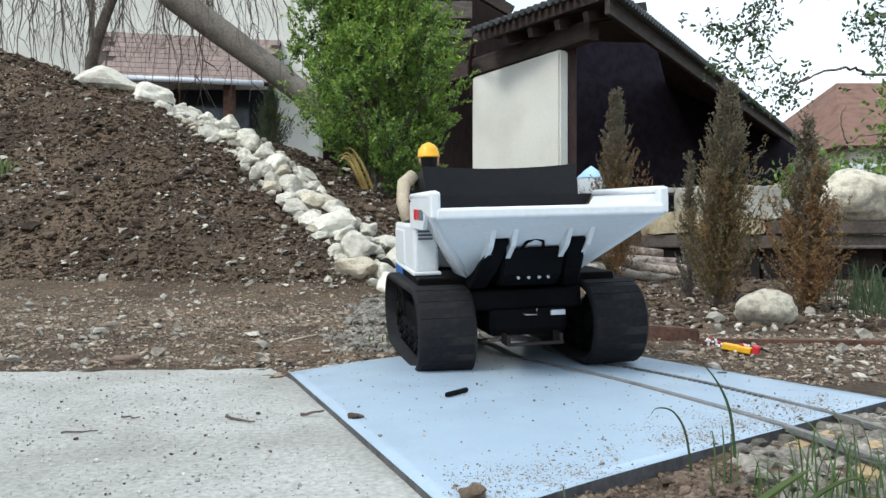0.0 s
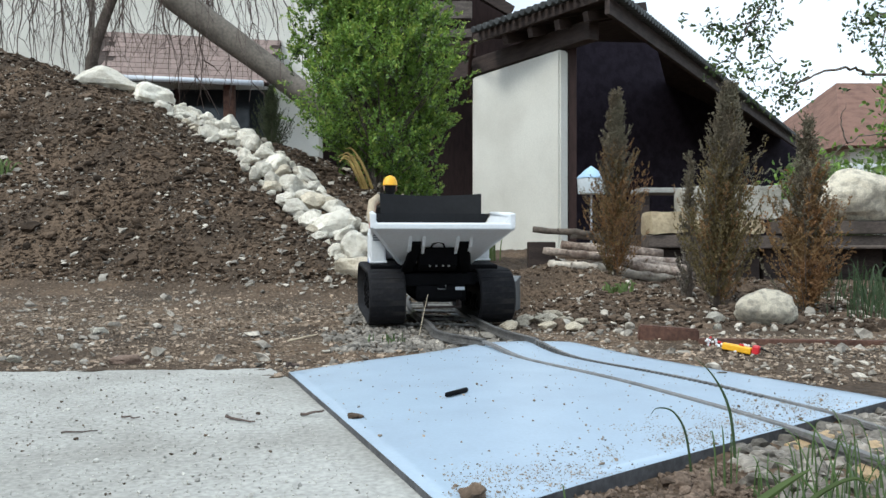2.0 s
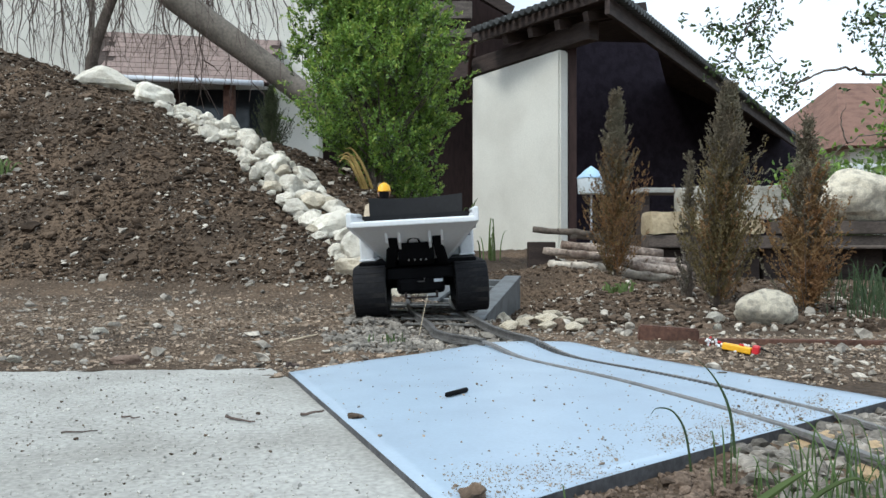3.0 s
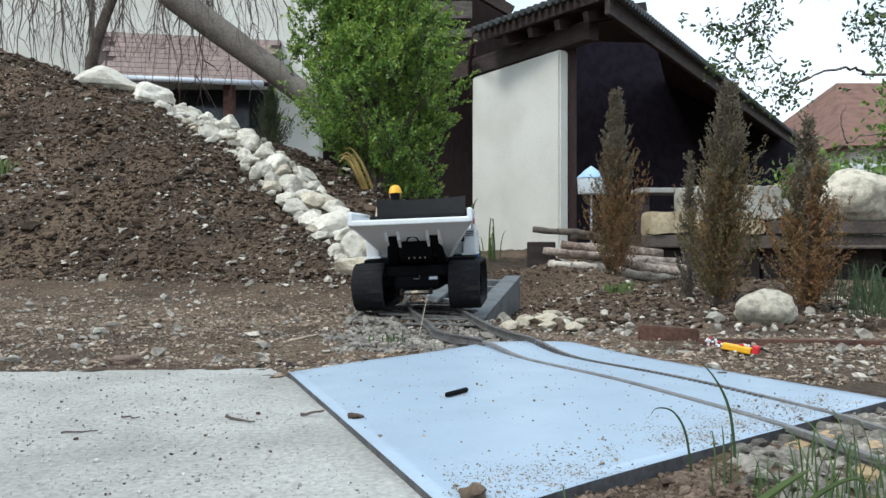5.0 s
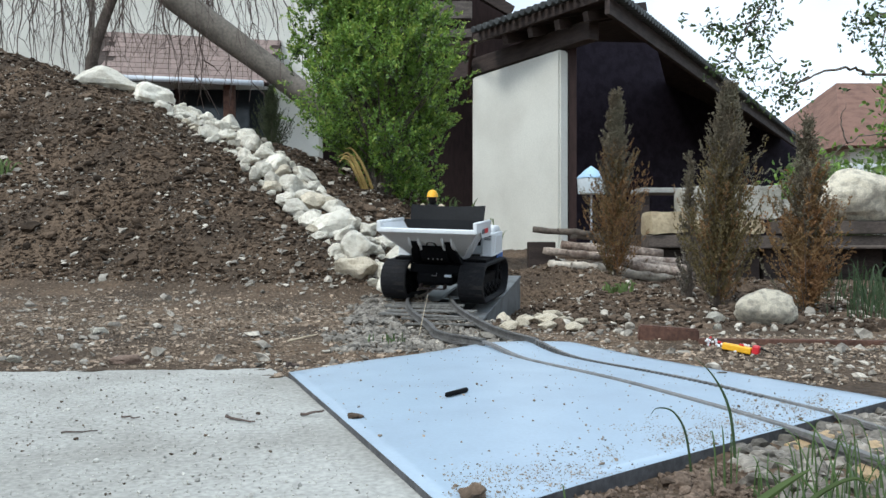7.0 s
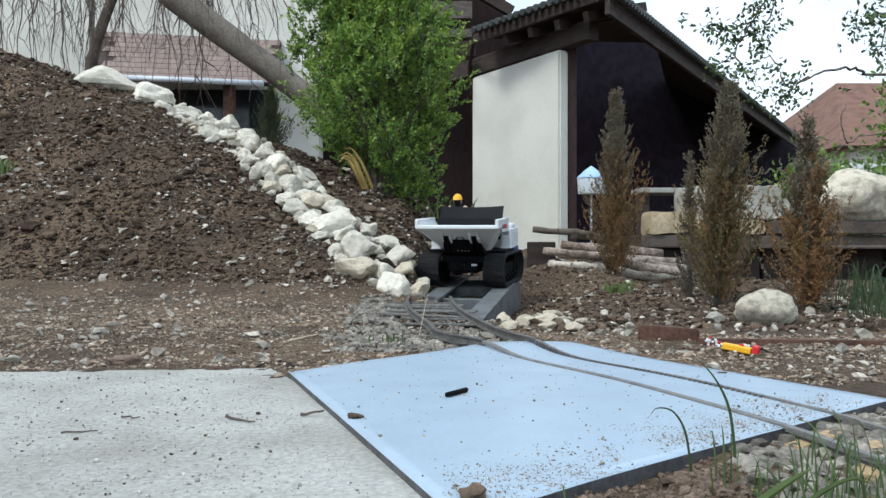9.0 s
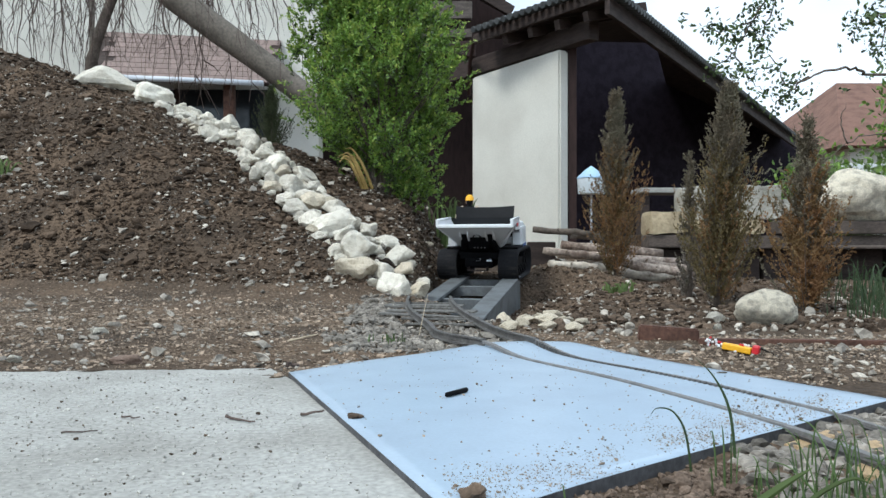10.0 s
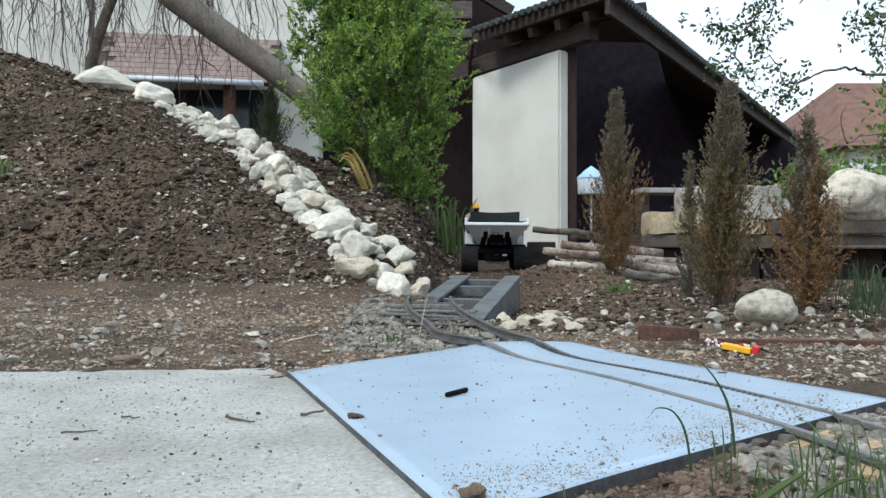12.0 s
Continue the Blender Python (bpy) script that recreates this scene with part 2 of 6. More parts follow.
def prism(bm, poly, axis, lo, hi, mi=0):
    """A flat outline (pairs) pushed along an axis from lo to hi."""
    def at(p, q):
        return {"x": (q, p[0], p[1]), "y": (p[0], q, p[1]), "z": (p[0], p[1], q)}[axis]
    a = [bm.verts.new(at(p, lo)) for p in poly]
    b = [bm.verts.new(at(p, hi)) for p in poly]
    fs = [bm.faces.new(a), bm.faces.new(b[::-1])]
    for i in range(len(poly)):
        j = (i + 1) % len(poly)
        fs.append(bm.faces.new((a[j], a[i], b[i], b[j])))
    for f in fs:
        f.material_index = mi
    bmesh.ops.recalc_face_normals(bm, faces=fs)
    return a + b


def quad_slab(bm, a, b, c, d, thick, mi=0):
    """A plate with its top corners a b c d in order and a thickness below."""
    top = [Vector(p) for p in (a, b, c, d)]
    n = (top[1] - top[0]).cross(top[2] - top[0]).normalized()
    lowv = [p - n * thick for p in top]
    t = [bm.verts.new(p) for p in top]
    l = [bm.verts.new(p) for p in lowv]
    fs = [bm.faces.new(t), bm.faces.new(l[::-1])]
    for i in range(4):
        j = (i + 1) % 4
        fs.append(bm.faces.new((t[j], t[i], l[i], l[j])))
    for f in fs:
        f.material_index = mi
    bmesh.ops.recalc_face_normals(bm, faces=fs)


def stone(bm, c, size, seed, sub=2, rough=0.22, flat=1.0):
    """An uneven rounded stone."""
    r = bmesh.ops.create_icosphere(bm, subdivisions=sub, radius=0.5)
    off = Vector((seed * 1.37 % 50, seed * 2.11 % 50, seed * 0.73 % 50))
    cuts = random.Random(int(seed * 100))
    planes = [(Vector((cuts.gauss(0, 1), cuts.gauss(0, 1), cuts.gauss(0, 1))).normalized(), cuts.uniform(0.27, 0.42)) for _ in range(10)] if rough > 0.2 else []
    turn = Euler((seed * 1.1 % 6, seed * 2.3 % 6, seed * 3.7 % 6)).to_matrix()
    for v in r["verts"]:
        p = v.co.copy()
        k = 1 + rough * 1.6 * noise.noise(p * 2.2 + off) + rough * 0.6 * noise.noise(p * 5 + off)
        for pn, pd in planes:
            over = p.dot(pn) - pd
            if over > 0:
                p -= pn * over * 0.9
        q = turn @ p
        k *= 1 - 0.35 * max(0, abs(q.x) - 0.33)
        v.co = Vector((p.x * k * size[0], p.y * k * size[1], p.z * k * size[2] * flat)) + Vector(c)
    for f in {f for v in r["verts"] for f in v.link_faces}:
        f.smooth = sub == 2
    return r["verts"]


def from_arrays(name, verts, faces, mats, smooth=False, mat_idx=None):
    me = bpy.data.meshes.new(name)
    me.from_pydata(verts.tolist() if hasattr(verts, "tolist") else verts, [], faces.tolist() if hasattr(faces, "tolist") else faces)
    for mm in mats:
        me.materials.append(mm)
    if mat_idx is not None:
        me.polygons.foreach_set("material_index", np.asarray(mat_idx, dtype=np.int32))
    if smooth:
        me.polygons.foreach_set("use_smooth", np.ones(len(me.polygons), dtype=bool))
    me.update()
    return me


def lattice(ix, iy, iz=0):
    h = np.sin(ix * 127.1 + iy * 311.7 + iz * 74.7) * 43758.5453
    return h - np.floor(h)


def vnoise(x, y, s=0):
    """Smooth value noise from -1 to 1 on arrays."""
    ix, iy = np.floor(x), np.floor(y)
    fx, fy = x - ix, y - iy
    fx, fy = fx * fx * (3 - 2 * fx), fy * fy * (3 - 2 * fy)
    a, b = lattice(ix, iy, s), lattice(ix + 1, iy, s)
    c, d = lattice(ix, iy + 1, s), lattice(ix + 1, iy + 1, s)
    return 2 * (a + (b - a) * fx + (c - a) * fy + (a - b - c + d) * fx * fy) - 1


def smin(a, b, k):
    h = np.clip(0.5 + 0.5 * (b - a) / k, 0, 1)
    return b + (a - b) * h - k * h * (1 - h)


def sstep(lo, hi, v):
    t = np.clip((v - lo) / (hi - lo), 0, 1)
    return t * t * (3 - 2 * t)


# ---- lie of the land ----
def land(x, y):
    """Height of the ground, without clods: flat by the plate, a spoil heap, a ditch under the ramp, a bank up to the house."""
    x, y = np.asarray(x, float), np.asarray(y, float)
    rx, ry = x + 0.21, y - 2.75
    along = -0.67 * rx + 0.74 * ry
    a = 0.395 * along + 0.03
    a = smin(a, 0.815 + 0.372 * np.maximum(-1.0 - x, -0.6), 0.12)
    toe = (y - 2.75) * 0.965 + (x + 0.21) * 0.26
    b = 0.85 * toe
    c = 1.9 * (-(x + 0.11) + 0.085 * np.minimum(y - 2.8, 3.0)) + 0.03
    heap = smin(smin(a, b, 0.10), c, 0.08)
    z = np.maximum(heap, 0) + 0.02 * np.exp(-(heap / 0.06) ** 2)
    ditch = np.exp(-((x - (0.10 + 0.235 * (y - 2.7))) / 0.30) ** 2)
    ditch = ditch * np.maximum(sstep(-0.03, 0.12, x), sstep(2.72, 2.95, y))
    z = z - 0.105 * ditch * sstep(2.05, 2.5, y) * (1 - sstep(3.5, 3.75, y)) * (1 - sstep(0.0, 0.15, heap))
    bank = 0.05 * sstep(3.5, 3.8, y) + 0.10 * sstep(4.6, 6.0, y)
    z = z + bank * sstep(-0.5, 0.1, x) * (1 - sstep(0.72, 1.1, x)) * (1 - sstep(0.02, 0.2, heap))
    z = z + 0.045 * np.exp(-((x - 0.60) / 0.17) ** 2 - ((y - 3.9) / 0.5) ** 2)
    z = z + 0.15 * sstep(4.8, 6.0, y) * sstep(0.9, 1.6, x)
    z = z - 0.015 * (1 - sstep(2.3, 3.0, y)) * (1 - sstep(0.0, 0.1, heap))
    z = z - 0.009 * np.exp(-((x + 0.03) / 0.22) ** 2) * sstep(1.5, 1.7, y) * (1 - sstep(2.6, 2.9, y))
    return z


def off_hard(x, y, g=0.0):
    """True where neither slab nor plate lies; g shrinks both."""
    slab = (y < 1.215 - g + 0.03 * np.clip((x + 0.7) / 0.42, 0, 1)) & (x < -0.26 + (1.18 - y) * 0.4 - g)
    plate = (y < 1.16 - g + (x + 0.245) * 1.06) & (y < 1.53 - g) & (y < 1.515 - g - (x - 0.25) * 2.1) & (y > 0.53 + g + (x - 0.02) * 0.80) & (x > -0.26 + (1.18 - y) * 0.4 - g)
    return ~(slab | plate)


def relief(x, y):
    """Clods and trampled lumps."""
    heapness = np.maximum(sstep(0.05, 0.25, land(x, y)), 0.75 * sstep(0.22, 0.4, x) * sstep(2.1, 2.6, y))
    r = 0.016 * vnoise(x * 9, y * 9, 1) + 0.010 * vnoise(x * 23, y * 23, 2) + 0.006 * vnoise(x * 51, y * 51, 3)
    q = 0.004 * vnoise(x * 11, y * 11, 4) + 0.003 * vnoise(x * 31, y * 31, 5) + 0.002 * vnoise(x * 70, y * 70, 6)
    r = r + 0.022 * vnoise(x * 3.3, y * 3.3, 15)
    return heapness * r * 1.15 + (1 - heapness) * q


# ---- ground ----
def axis_steps(lo_far, lo, hi, hi_far, fine, growth=1.35):
    mid = list(np.arange(lo, hi + fine / 2, fine))
    left, right, step = [], [], fine
    v = lo
    while v > lo_far:
        step *= growth
        v -= step
        left.append(v)
    step, v = fine, mid[-1]
    while v < hi_far:
        step *= growth
        v += step
        right.append(v)
    return np.array(left[::-1] + mid + right)


def build_ground():
    xs = axis_steps(-2500, -3.3, 2.2, 2500, 0.016)
    ys = axis_steps(-2500, 0.45, 6.2, 2500, 0.018)
    gx, gy = np.meshgrid(xs, ys)
    gz = land(gx, gy) + relief(gx, gy) * (np.abs(gx) < 6) * (gy < 12) * (gy > 0)
    # below the slab and the plate the soil lies lower
    gz = gz - 0.05 * ~off_hard(gx, gy, 0.02)
    v = np.stack([gx, gy, gz], -1).reshape(-1, 3)
    ny, nx = gx.shape
    i = np.arange(ny - 1)[:, None] * nx + np.arange(nx - 1)[None, :]
    f = np.stack([i, i + 1, i + nx + 1, i + nx], -1).reshape(-1, 4)
    ob = new("ground", from_arrays("ground", v, f, [SOIL], smooth=False))
    tagged(ob, "dark brown loose garden soil with clods and heap", "soil", kind="structure")


build_ground()


def build_slab():
    bm = bmesh.new()
    poly = [(-2.6, 1.19), (-1.2, 1.198), (-0.7, 1.212), (-0.276, 1.248), (-0.06, 0.83), (0.028, 0.56), (0.09, 0.30), (0.12, 0.05), (-2.6, 0.05)]
    prism(bm, poly, "z", -0.09, -0.013)
    es = [e for e in bm.edges if all(v.co.z > -0.03 for v in e.verts)]
    bmesh.ops.bevel(bm, geom=es, offset=0.006, segments=2, affect="EDGES")
    ob = thing("pavement", "weathered pale grey concrete slab, sandy and rough", "concrete slab", kind="structure", bm=bm, mat=CONCRETE)


build_slab()


def plate_z(x, y):
    """The plate's top, a little warped, its edge by the slab nearly flush."""
    inward = (x + 0.235) * 0.93 + (y - 1.16) * 0.38
    dip = 0.0026 * math.exp(-(max(inward, 0.0) / 0.08) ** 2)
    return 0.003 * math.sin(2.2 * (x + y)) - 0.0065 - dip + 0.008 * math.exp(-((x - 0.17) / 0.15) ** 2 - ((y - 1.48) / 0.1) ** 2)


def build_plate():
    a, b1, b2, c, d = Vector((-0.234, 1.162)), Vector((0.085, 1.495)), Vector((0.25, 1.515)), Vector((0.56, 0.955)), Vector((0.0115, 0.524))
    bm = bmesh.new()
    n = 36
    grid = []
    for i in range(n + 1):
        s = i / n
        row = []
        for j in range(n + 1):
            t = j / n
            back = a.lerp(b1, s / 0.7) if s < 0.7 else b1.lerp(b2, (s - 0.7) / 0.3)
            front = d.lerp(c, s)
            p = front.lerp(back, t)
            row.append(p)
        grid.append(row)
    top = [[bm.verts.new((p.x, p.y, plate_z(p.x, p.y))) for p in row] for row in grid]
    low = [[bm.verts.new((p.x, p.y, plate_z(p.x, p.y) - 0.013)) for p in row] for row in grid]
    for i in range(n):
        for j in range(n):
            f = bm.faces.new((top[i][j], top[i + 1][j], top[i + 1][j + 1], top[i][j + 1]))
            f.smooth = True
            bm.faces.new((low[i][j + 1], low[i + 1][j + 1], low[i + 1][j], low[i][j]))
    for k in range(n):
        for q, w in (((k, 0), (k + 1, 0)), ((k + 1, n), (k, n)), ((0, k + 1), (0, k)), ((n, k), (n, k + 1))):
            f = bm.faces.new((low[q[0]][q[1]], low[w[0]][w[1]], top[w[0]][w[1]], top[q[0]][q[1]]))
            f.material_index = 1
    bmesh.ops.recalc_face_normals(bm, faces=bm.faces)
    return thing("base_plate", "pale blue-grey smooth plate, dusty, with dark cut edges", "plate", bm=bm, mat=[PLATE, PLATE_EDGE])


build_plate()


# ---- railway ----
def spline(keys, n):
    """Points on a smooth line through keys."""
    k = [Vector(p) for p in keys]
    k = [2 * k[0] - k[1]] + k + [2 * k[-1] - k[-2]]
    out = []
    for i in range(1, len(k) - 2):
        p0, p1, p2, p3 = k[i - 1:i + 3]
        for j in range(n):
            t = j / n
            out.append(0.5 * ((2 * p1) + (p2 - p0) * t + (2 * p0 - 5 * p1 + 4 * p2 - p3) * t * t + (3 * p1 - p0 - 3 * p2 + p3) * t ** 3))
    out.append(k[-2])
    return out


RAIL_A = spline([(0.3724, 0.4998, -0.0010), (0.3518, 0.6122, 0.0000), (0.3162, 0.7727, 0.0005), (0.1807, 1.1341, 0.0005), (0.0894, 1.4157, 0.0010), (-0.0050, 1.6200, -0.004), (-0.0340, 1.8300, -0.004), (-0.0870, 2.1800, -0.003), (-0.1170, 2.5000, 0.000), (-0.1210, 2.7500, 0.004)], 8)
RAIL_B = spline([(0.4661, 0.5382, -0.0010), (0.4171, 0.7228, 0.0000), (0.3960, 0.8189, 0.0005), (0.2701, 1.1629, 0.0005), (0.1768, 1.4503, 0.0010), (0.1270, 1.6700, -0.004), (0.0990, 1.8300, -0.004), (0.0600, 2.1400, -0.003), (0.0340, 2.4500, 0.000), (0.0260, 2.7300, 0.004)], 8)


def rail_mesh(pts, head=0.0027, tall=0.006, foot=0.0022):
    bm = bmesh.new()
    prof = [(-foot, 0), (foot, 0), (foot, 0.002), (head * 0.45, 0.0035), (head * 0.45, tall - 0.004), (head, tall - 0.003), (head, tall), (-head, tall), (-head, tall - 0.003), (-head * 0.45, tall - 0.004), (-head * 0.45, 0.0035), (-foot, 0.002)]
    rings = []
    for i, p in enumerate(pts):
        d = (pts[min(i + 1, len(pts) - 1)] - pts[max(i - 1, 0)])
        side = Vector((d.y, -d.x, 0)).normalized()
        rings.append([bm.verts.new(p + side * u + Vector((0, 0, w))) for u, w in prof])
    m = len(prof)
    for r0, r1 in zip(rings, rings[1:]):
        for k in range(m):
            bm.faces.new((r0[k], r0[(k + 1) % m], r1[(k + 1) % m], r1[k]))
    bm.faces.new(rings[0][::-1])
    bm.faces.new(rings[-1])
    bmesh.ops.recalc_face_normals(bm, faces=bm.faces)
    return bm


def pull(y):
    """Lets the rail heads sink flush without shifting their line."""
    return 1.085 - 0.085 * float(sstep(0.95, 1.42, y))


def build_track():
    track = thing("railway_track", "miniature railway track with rusty steel rails and dark sleepers", "track")
    for line in (RAIL_A, RAIL_B):
        on = [Vector((p.x * pull(p.y), p.y * pull(p.y), plate_z(p.x, p.y) - 0.004 + 0.008 * float(sstep(1.25, 1.45, p.y)))) for p in line if p.y < 1.47]
        front = [p - Vector((0, 0, 0.008)) for p in on if p.y < 0.95 and off_hard(p.x, p.y, -0.01)]
        off = [p - Vector((0, 0, 0.006)) for p in line if p.y > 1.44]
        wide = line is RAIL_A
        part("rail", rail_mesh(on, 0.0042 if wide else 0.0026, 0.006, 0.0036 if wide else 0.0022), FLAT_STEEL, track, "low rail head let into the plate")
        part("rail", rail_mesh(front, 0.0022, 0.013, 0.004), IRON, track, "rusty rail on pale timber sleepers")
        part("rail", rail_mesh(off, 0.0048, 0.016, 0.008), IRON, track, "tall rusty grey rail on sleepers")
    # toothed rack beside the outer rail on the plate
    bm = bmesh.new()
    for a, b in zip(RAIL_B, RAIL_B[1:]):
        if not 0.86 < a.y < 1.45:
            continue
        d = b - a
        k = max(1, int(d.length / 0.009))
        for j in range(k):
            p = a.lerp(b, j / k)
            p = Vector((p.x * pull(p.y), p.y * pull(p.y), plate_z(p.x, p.y)))
            box(bm, (-0.0062, -0.0022, -0.002), (-0.0022, 0.0022, 0.0022 + 0.006 * float(sstep(1.25, 1.45, p.y))), m=Matrix.Translation(p) @ pose(0, 0, 0, 0, 0, math.degrees(math.atan2(-d.x, d.y))))
    tagged(part("rack_teeth", bm, IRON, track, "fine row of rack teeth along the rail"), kind="stuff")
    bm = bmesh.new()
    box(bm, (-0.5, -0.020, -0.006), (0.5, 0.020, 0.0), bevel=0.0015)
    dark = finish("sleeper", bm, SLEEPER)
    bm = bmesh.new()
    box(bm, (-0.5, -0.011, -0.014), (0.5, 0.011, 0.0), bevel=0.003)
    light = finish("sleeper_timber", bm, TIMBER)
    # closely spaced dark sleepers where the line leaves the plate for the ramp
    for i in range(36, len(RAIL_A) - 1):
        for sub in (0.0,):
            a, b = RAIL_A[i].lerp(RAIL_A[i + 1], sub), RAIL_B[i].lerp(RAIL_B[i + 1], sub)
            if a.y < 1.95 or i % 3:
                continue
            c, d = (a + b) / 2, b - a
            m = Matrix.LocRotScale(c - Vector((0.02 + rng.uniform(-0.02, 0.02), rng.uniform(-0.01, 0.01), 0.003 + rng.uniform(0, 0.003))), Euler((rng.uniform(-0.1, 0.1), rng.uniform(-0.02, 0.02), math.atan2(d.y, d.x) + rng.uniform(-0.05, 0.05))), (d.length * rng.uniform(1.4, 2.0), rng.uniform(0.8, 1.1), 1))
            shared("sleeper", dark, track, m)
    for i in (2, 9, 14):
        a, b = RAIL_A[i], RAIL_B[i]
        c, d = (a + b) / 2, b - a
        m = Matrix.LocRotScale(c * 1.06 - Vector((0, 0, 0.0125)), Euler((0, 0, math.atan2(d.y, d.x))), (d.length * 1.3, 0.85, 1))
        shared("sleeper", light, track, m)


build_track()


def build_ramp():
    """Wedge-shaped ramp: two plank tops on side beams, cross members between."""
    near, far = Vector((0.002, 2.603, -0.036)), Vector((0.203, 3.496, 0.060))
    fwd = (far - near)
    length = fwd.length
    yaw = math.atan2(-fwd.x, fwd.y)
    pitch = math.asin(fwd.z / length)
    m = Matrix.LocRotScale(near, Euler((pitch, 0, yaw)), None)
    ramp = thing("loading_ramp", "grey painted ramp of two planks with cross members", "ramp", at=m)
    hw, pw = 0.152, 0.071
    for s in (-1, 1):
        bm = bmesh.new()
        lo, hi = (-hw, -hw + pw) if s < 0 else (hw - pw, hw)
        box(bm, (lo, -0.13 if s < 0 else -0.17, -0.012), (hi, length, 0), bevel=0.002)
        part("plank", bm, STEEL_GREY, ramp)
        bm = bmesh.new()
        x = s * (hw - 0.012)
        prism(bm, [(0.0, -0.012), (length, -0.012), (length - 0.0, -0.17), (0.02, -0.05)], "x", x - 0.008, x + 0.008)
        part("side_beam", bm, STEEL_GREY, ramp)
    for y in (0.06, 0.36, 0.68, length - 0.05):
        bm = bmesh.new()
        box(bm, (-hw + 0.02, y - 0.012, -0.055), (hw - 0.02, y + 0.012, -0.013), bevel=0.002)
        part("cross_member", bm, STEEL_GREY, ramp)


build_ramp()


# ---- house with open lean-to ----
EAVE_Z = 2.52
CORNER = Vector((1.54, 7.2))
LEFT_DIR = Vector((-1.16, 1.30)).normalized()
RIGHT_DIR = Vector((6.0, 9.3)).normalized()


def wall_between(bm, a, b, z0, z1, thick, mi=0):
    """An upright wall from plan point a to b, thickness to the far side."""
    a, b = Vector(a), Vector(b)
    n = Vector((-(b - a).y, (b - a).x)).normalized() * thick
    poly = [(a.x, a.y), (b.x, b.y), (b.x + n.x, b.y + n.y), (a.x + n.x, a.y + n.y)]
    prism(bm, poly, "z", z0, z1, mi)


def beam(bm, a, b, w, h, mi=0):
    """A squared timber from a to b."""
    a, b = Vector(a), Vector(b)
    d = (b - a)
    q = d.to_track_quat("Y", "Z").to_matrix().to_4x4()
    box(bm, (-w / 2, 0, -h / 2), (w / 2, d.length, h / 2), m=Matrix.Translation(a) @ q, bevel=min(w, h) * 0.08)


def build_house():
    house = thing("house", "cream plastered house with dark timber and tiled roof", "house")
    bm = bmesh.new()
    # gable wall to the left, behind the heap
    wall_between(bm, (-9.0, 9.6), (-1.55, 9.6), -0.2, 6.5, 0.3)
    part("wall", bm, PLASTER, house, "cream rough plaster wall")
    # short plastered wall under the eave
    bm = bmesh.new()
    r, l = Vector((1.20, 7.9)), Vector((0.345, 9.22))
    prism(bm, [(l.x, l.y), (r.x, r.y), (r.x + 0.11, r.y + 0.09), (l.x + 0.24, l.y + 0.17)], "z", -0.1, 2.24)
    bmesh.ops.bevel(bm, geom=list(bm.edges), offset=0.02, segments=2, affect="EDGES")
    part("wall", bm, PLASTER, house, "short cream plaster wall under the eave")
    bm = bmesh.new()
    box(bm, (1.305, 8.0, -0.1), (1.395, 8.1, 2.35), bevel=0.008)
    part("post", bm, BROWN_WOOD, house, "dark brown timber post")
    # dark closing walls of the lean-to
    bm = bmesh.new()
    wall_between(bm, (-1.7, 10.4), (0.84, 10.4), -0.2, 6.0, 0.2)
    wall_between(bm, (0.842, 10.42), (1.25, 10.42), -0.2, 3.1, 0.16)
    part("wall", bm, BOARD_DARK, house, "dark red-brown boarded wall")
    # unseen back wall, added to close the shed and paint its darkness
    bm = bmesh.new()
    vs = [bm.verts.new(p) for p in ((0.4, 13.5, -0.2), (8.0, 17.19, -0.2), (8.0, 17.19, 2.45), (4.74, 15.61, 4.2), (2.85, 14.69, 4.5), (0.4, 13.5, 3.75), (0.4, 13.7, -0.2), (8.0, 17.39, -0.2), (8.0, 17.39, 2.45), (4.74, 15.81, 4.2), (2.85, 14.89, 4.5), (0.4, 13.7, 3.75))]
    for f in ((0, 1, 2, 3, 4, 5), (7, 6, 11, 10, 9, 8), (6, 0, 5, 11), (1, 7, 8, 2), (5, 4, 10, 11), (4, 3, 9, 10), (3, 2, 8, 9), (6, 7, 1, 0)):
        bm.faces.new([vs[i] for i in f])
    part("wall", bm, SHED_DARK, house, "near-black wall added to carry the open shed's shade")
    # roof of the lean-to, eaves level, rising inwards
    c = Vector((CORNER.x, CORNER.y, EAVE_Z))
    le = c + Vector((LEFT_DIR.x, LEFT_DIR.y, 0)) * 1.78
    re = c + Vector((RIGHT_DIR.x, RIGHT_DIR.y, 0)) * 11.3
    inner = Vector((3.6, 13.0, EAVE_Z + 1.15))
    inner_r = re + Vector((-2.0, 2.0, 0.8))
    bm = bmesh.new()
    up = Vector((0, 0, 0.05))
    for tri in ((c, re, inner), (re, inner_r, inner), (c, inner, le)):
        a = [bm.verts.new(p) for p in tri]
        b = [bm.verts.new(p + up) for p in tri]
        bm.faces.new(a)
        bm.faces.new(b[::-1])
        for i in range(3):
            bm.faces.new((a[i], a[(i + 1) % 3], b[(i + 1) % 3], b[i]))
    bmesh.ops.recalc_face_normals(bm, faces=bm.faces)
    roof = part("roof", bm, DARK_WOOD, house, "dark boarded soffit")
    bm = bmesh.new()
    beam(bm, c - Vector((0, 0, 0.05)), re - Vector((0, 0, 0.05)), 0.05, 0.17)
    part("fascia", bm, DARK_WOOD, roof)
    bm = bmesh.new()
    beam(bm, c + Vector((0, 0, 0.055)), le - Vector((0, 0, 0.01)), 0.05, 0.10)
    part("fascia", bm, DARK_WOOD, roof)
    # tiles along both eaves
    bm = bmesh.new()
    tube(bm, [(0, -0.14, -0.01), (0, 0.26, 0.09)], [0.034, 0.030], 8)
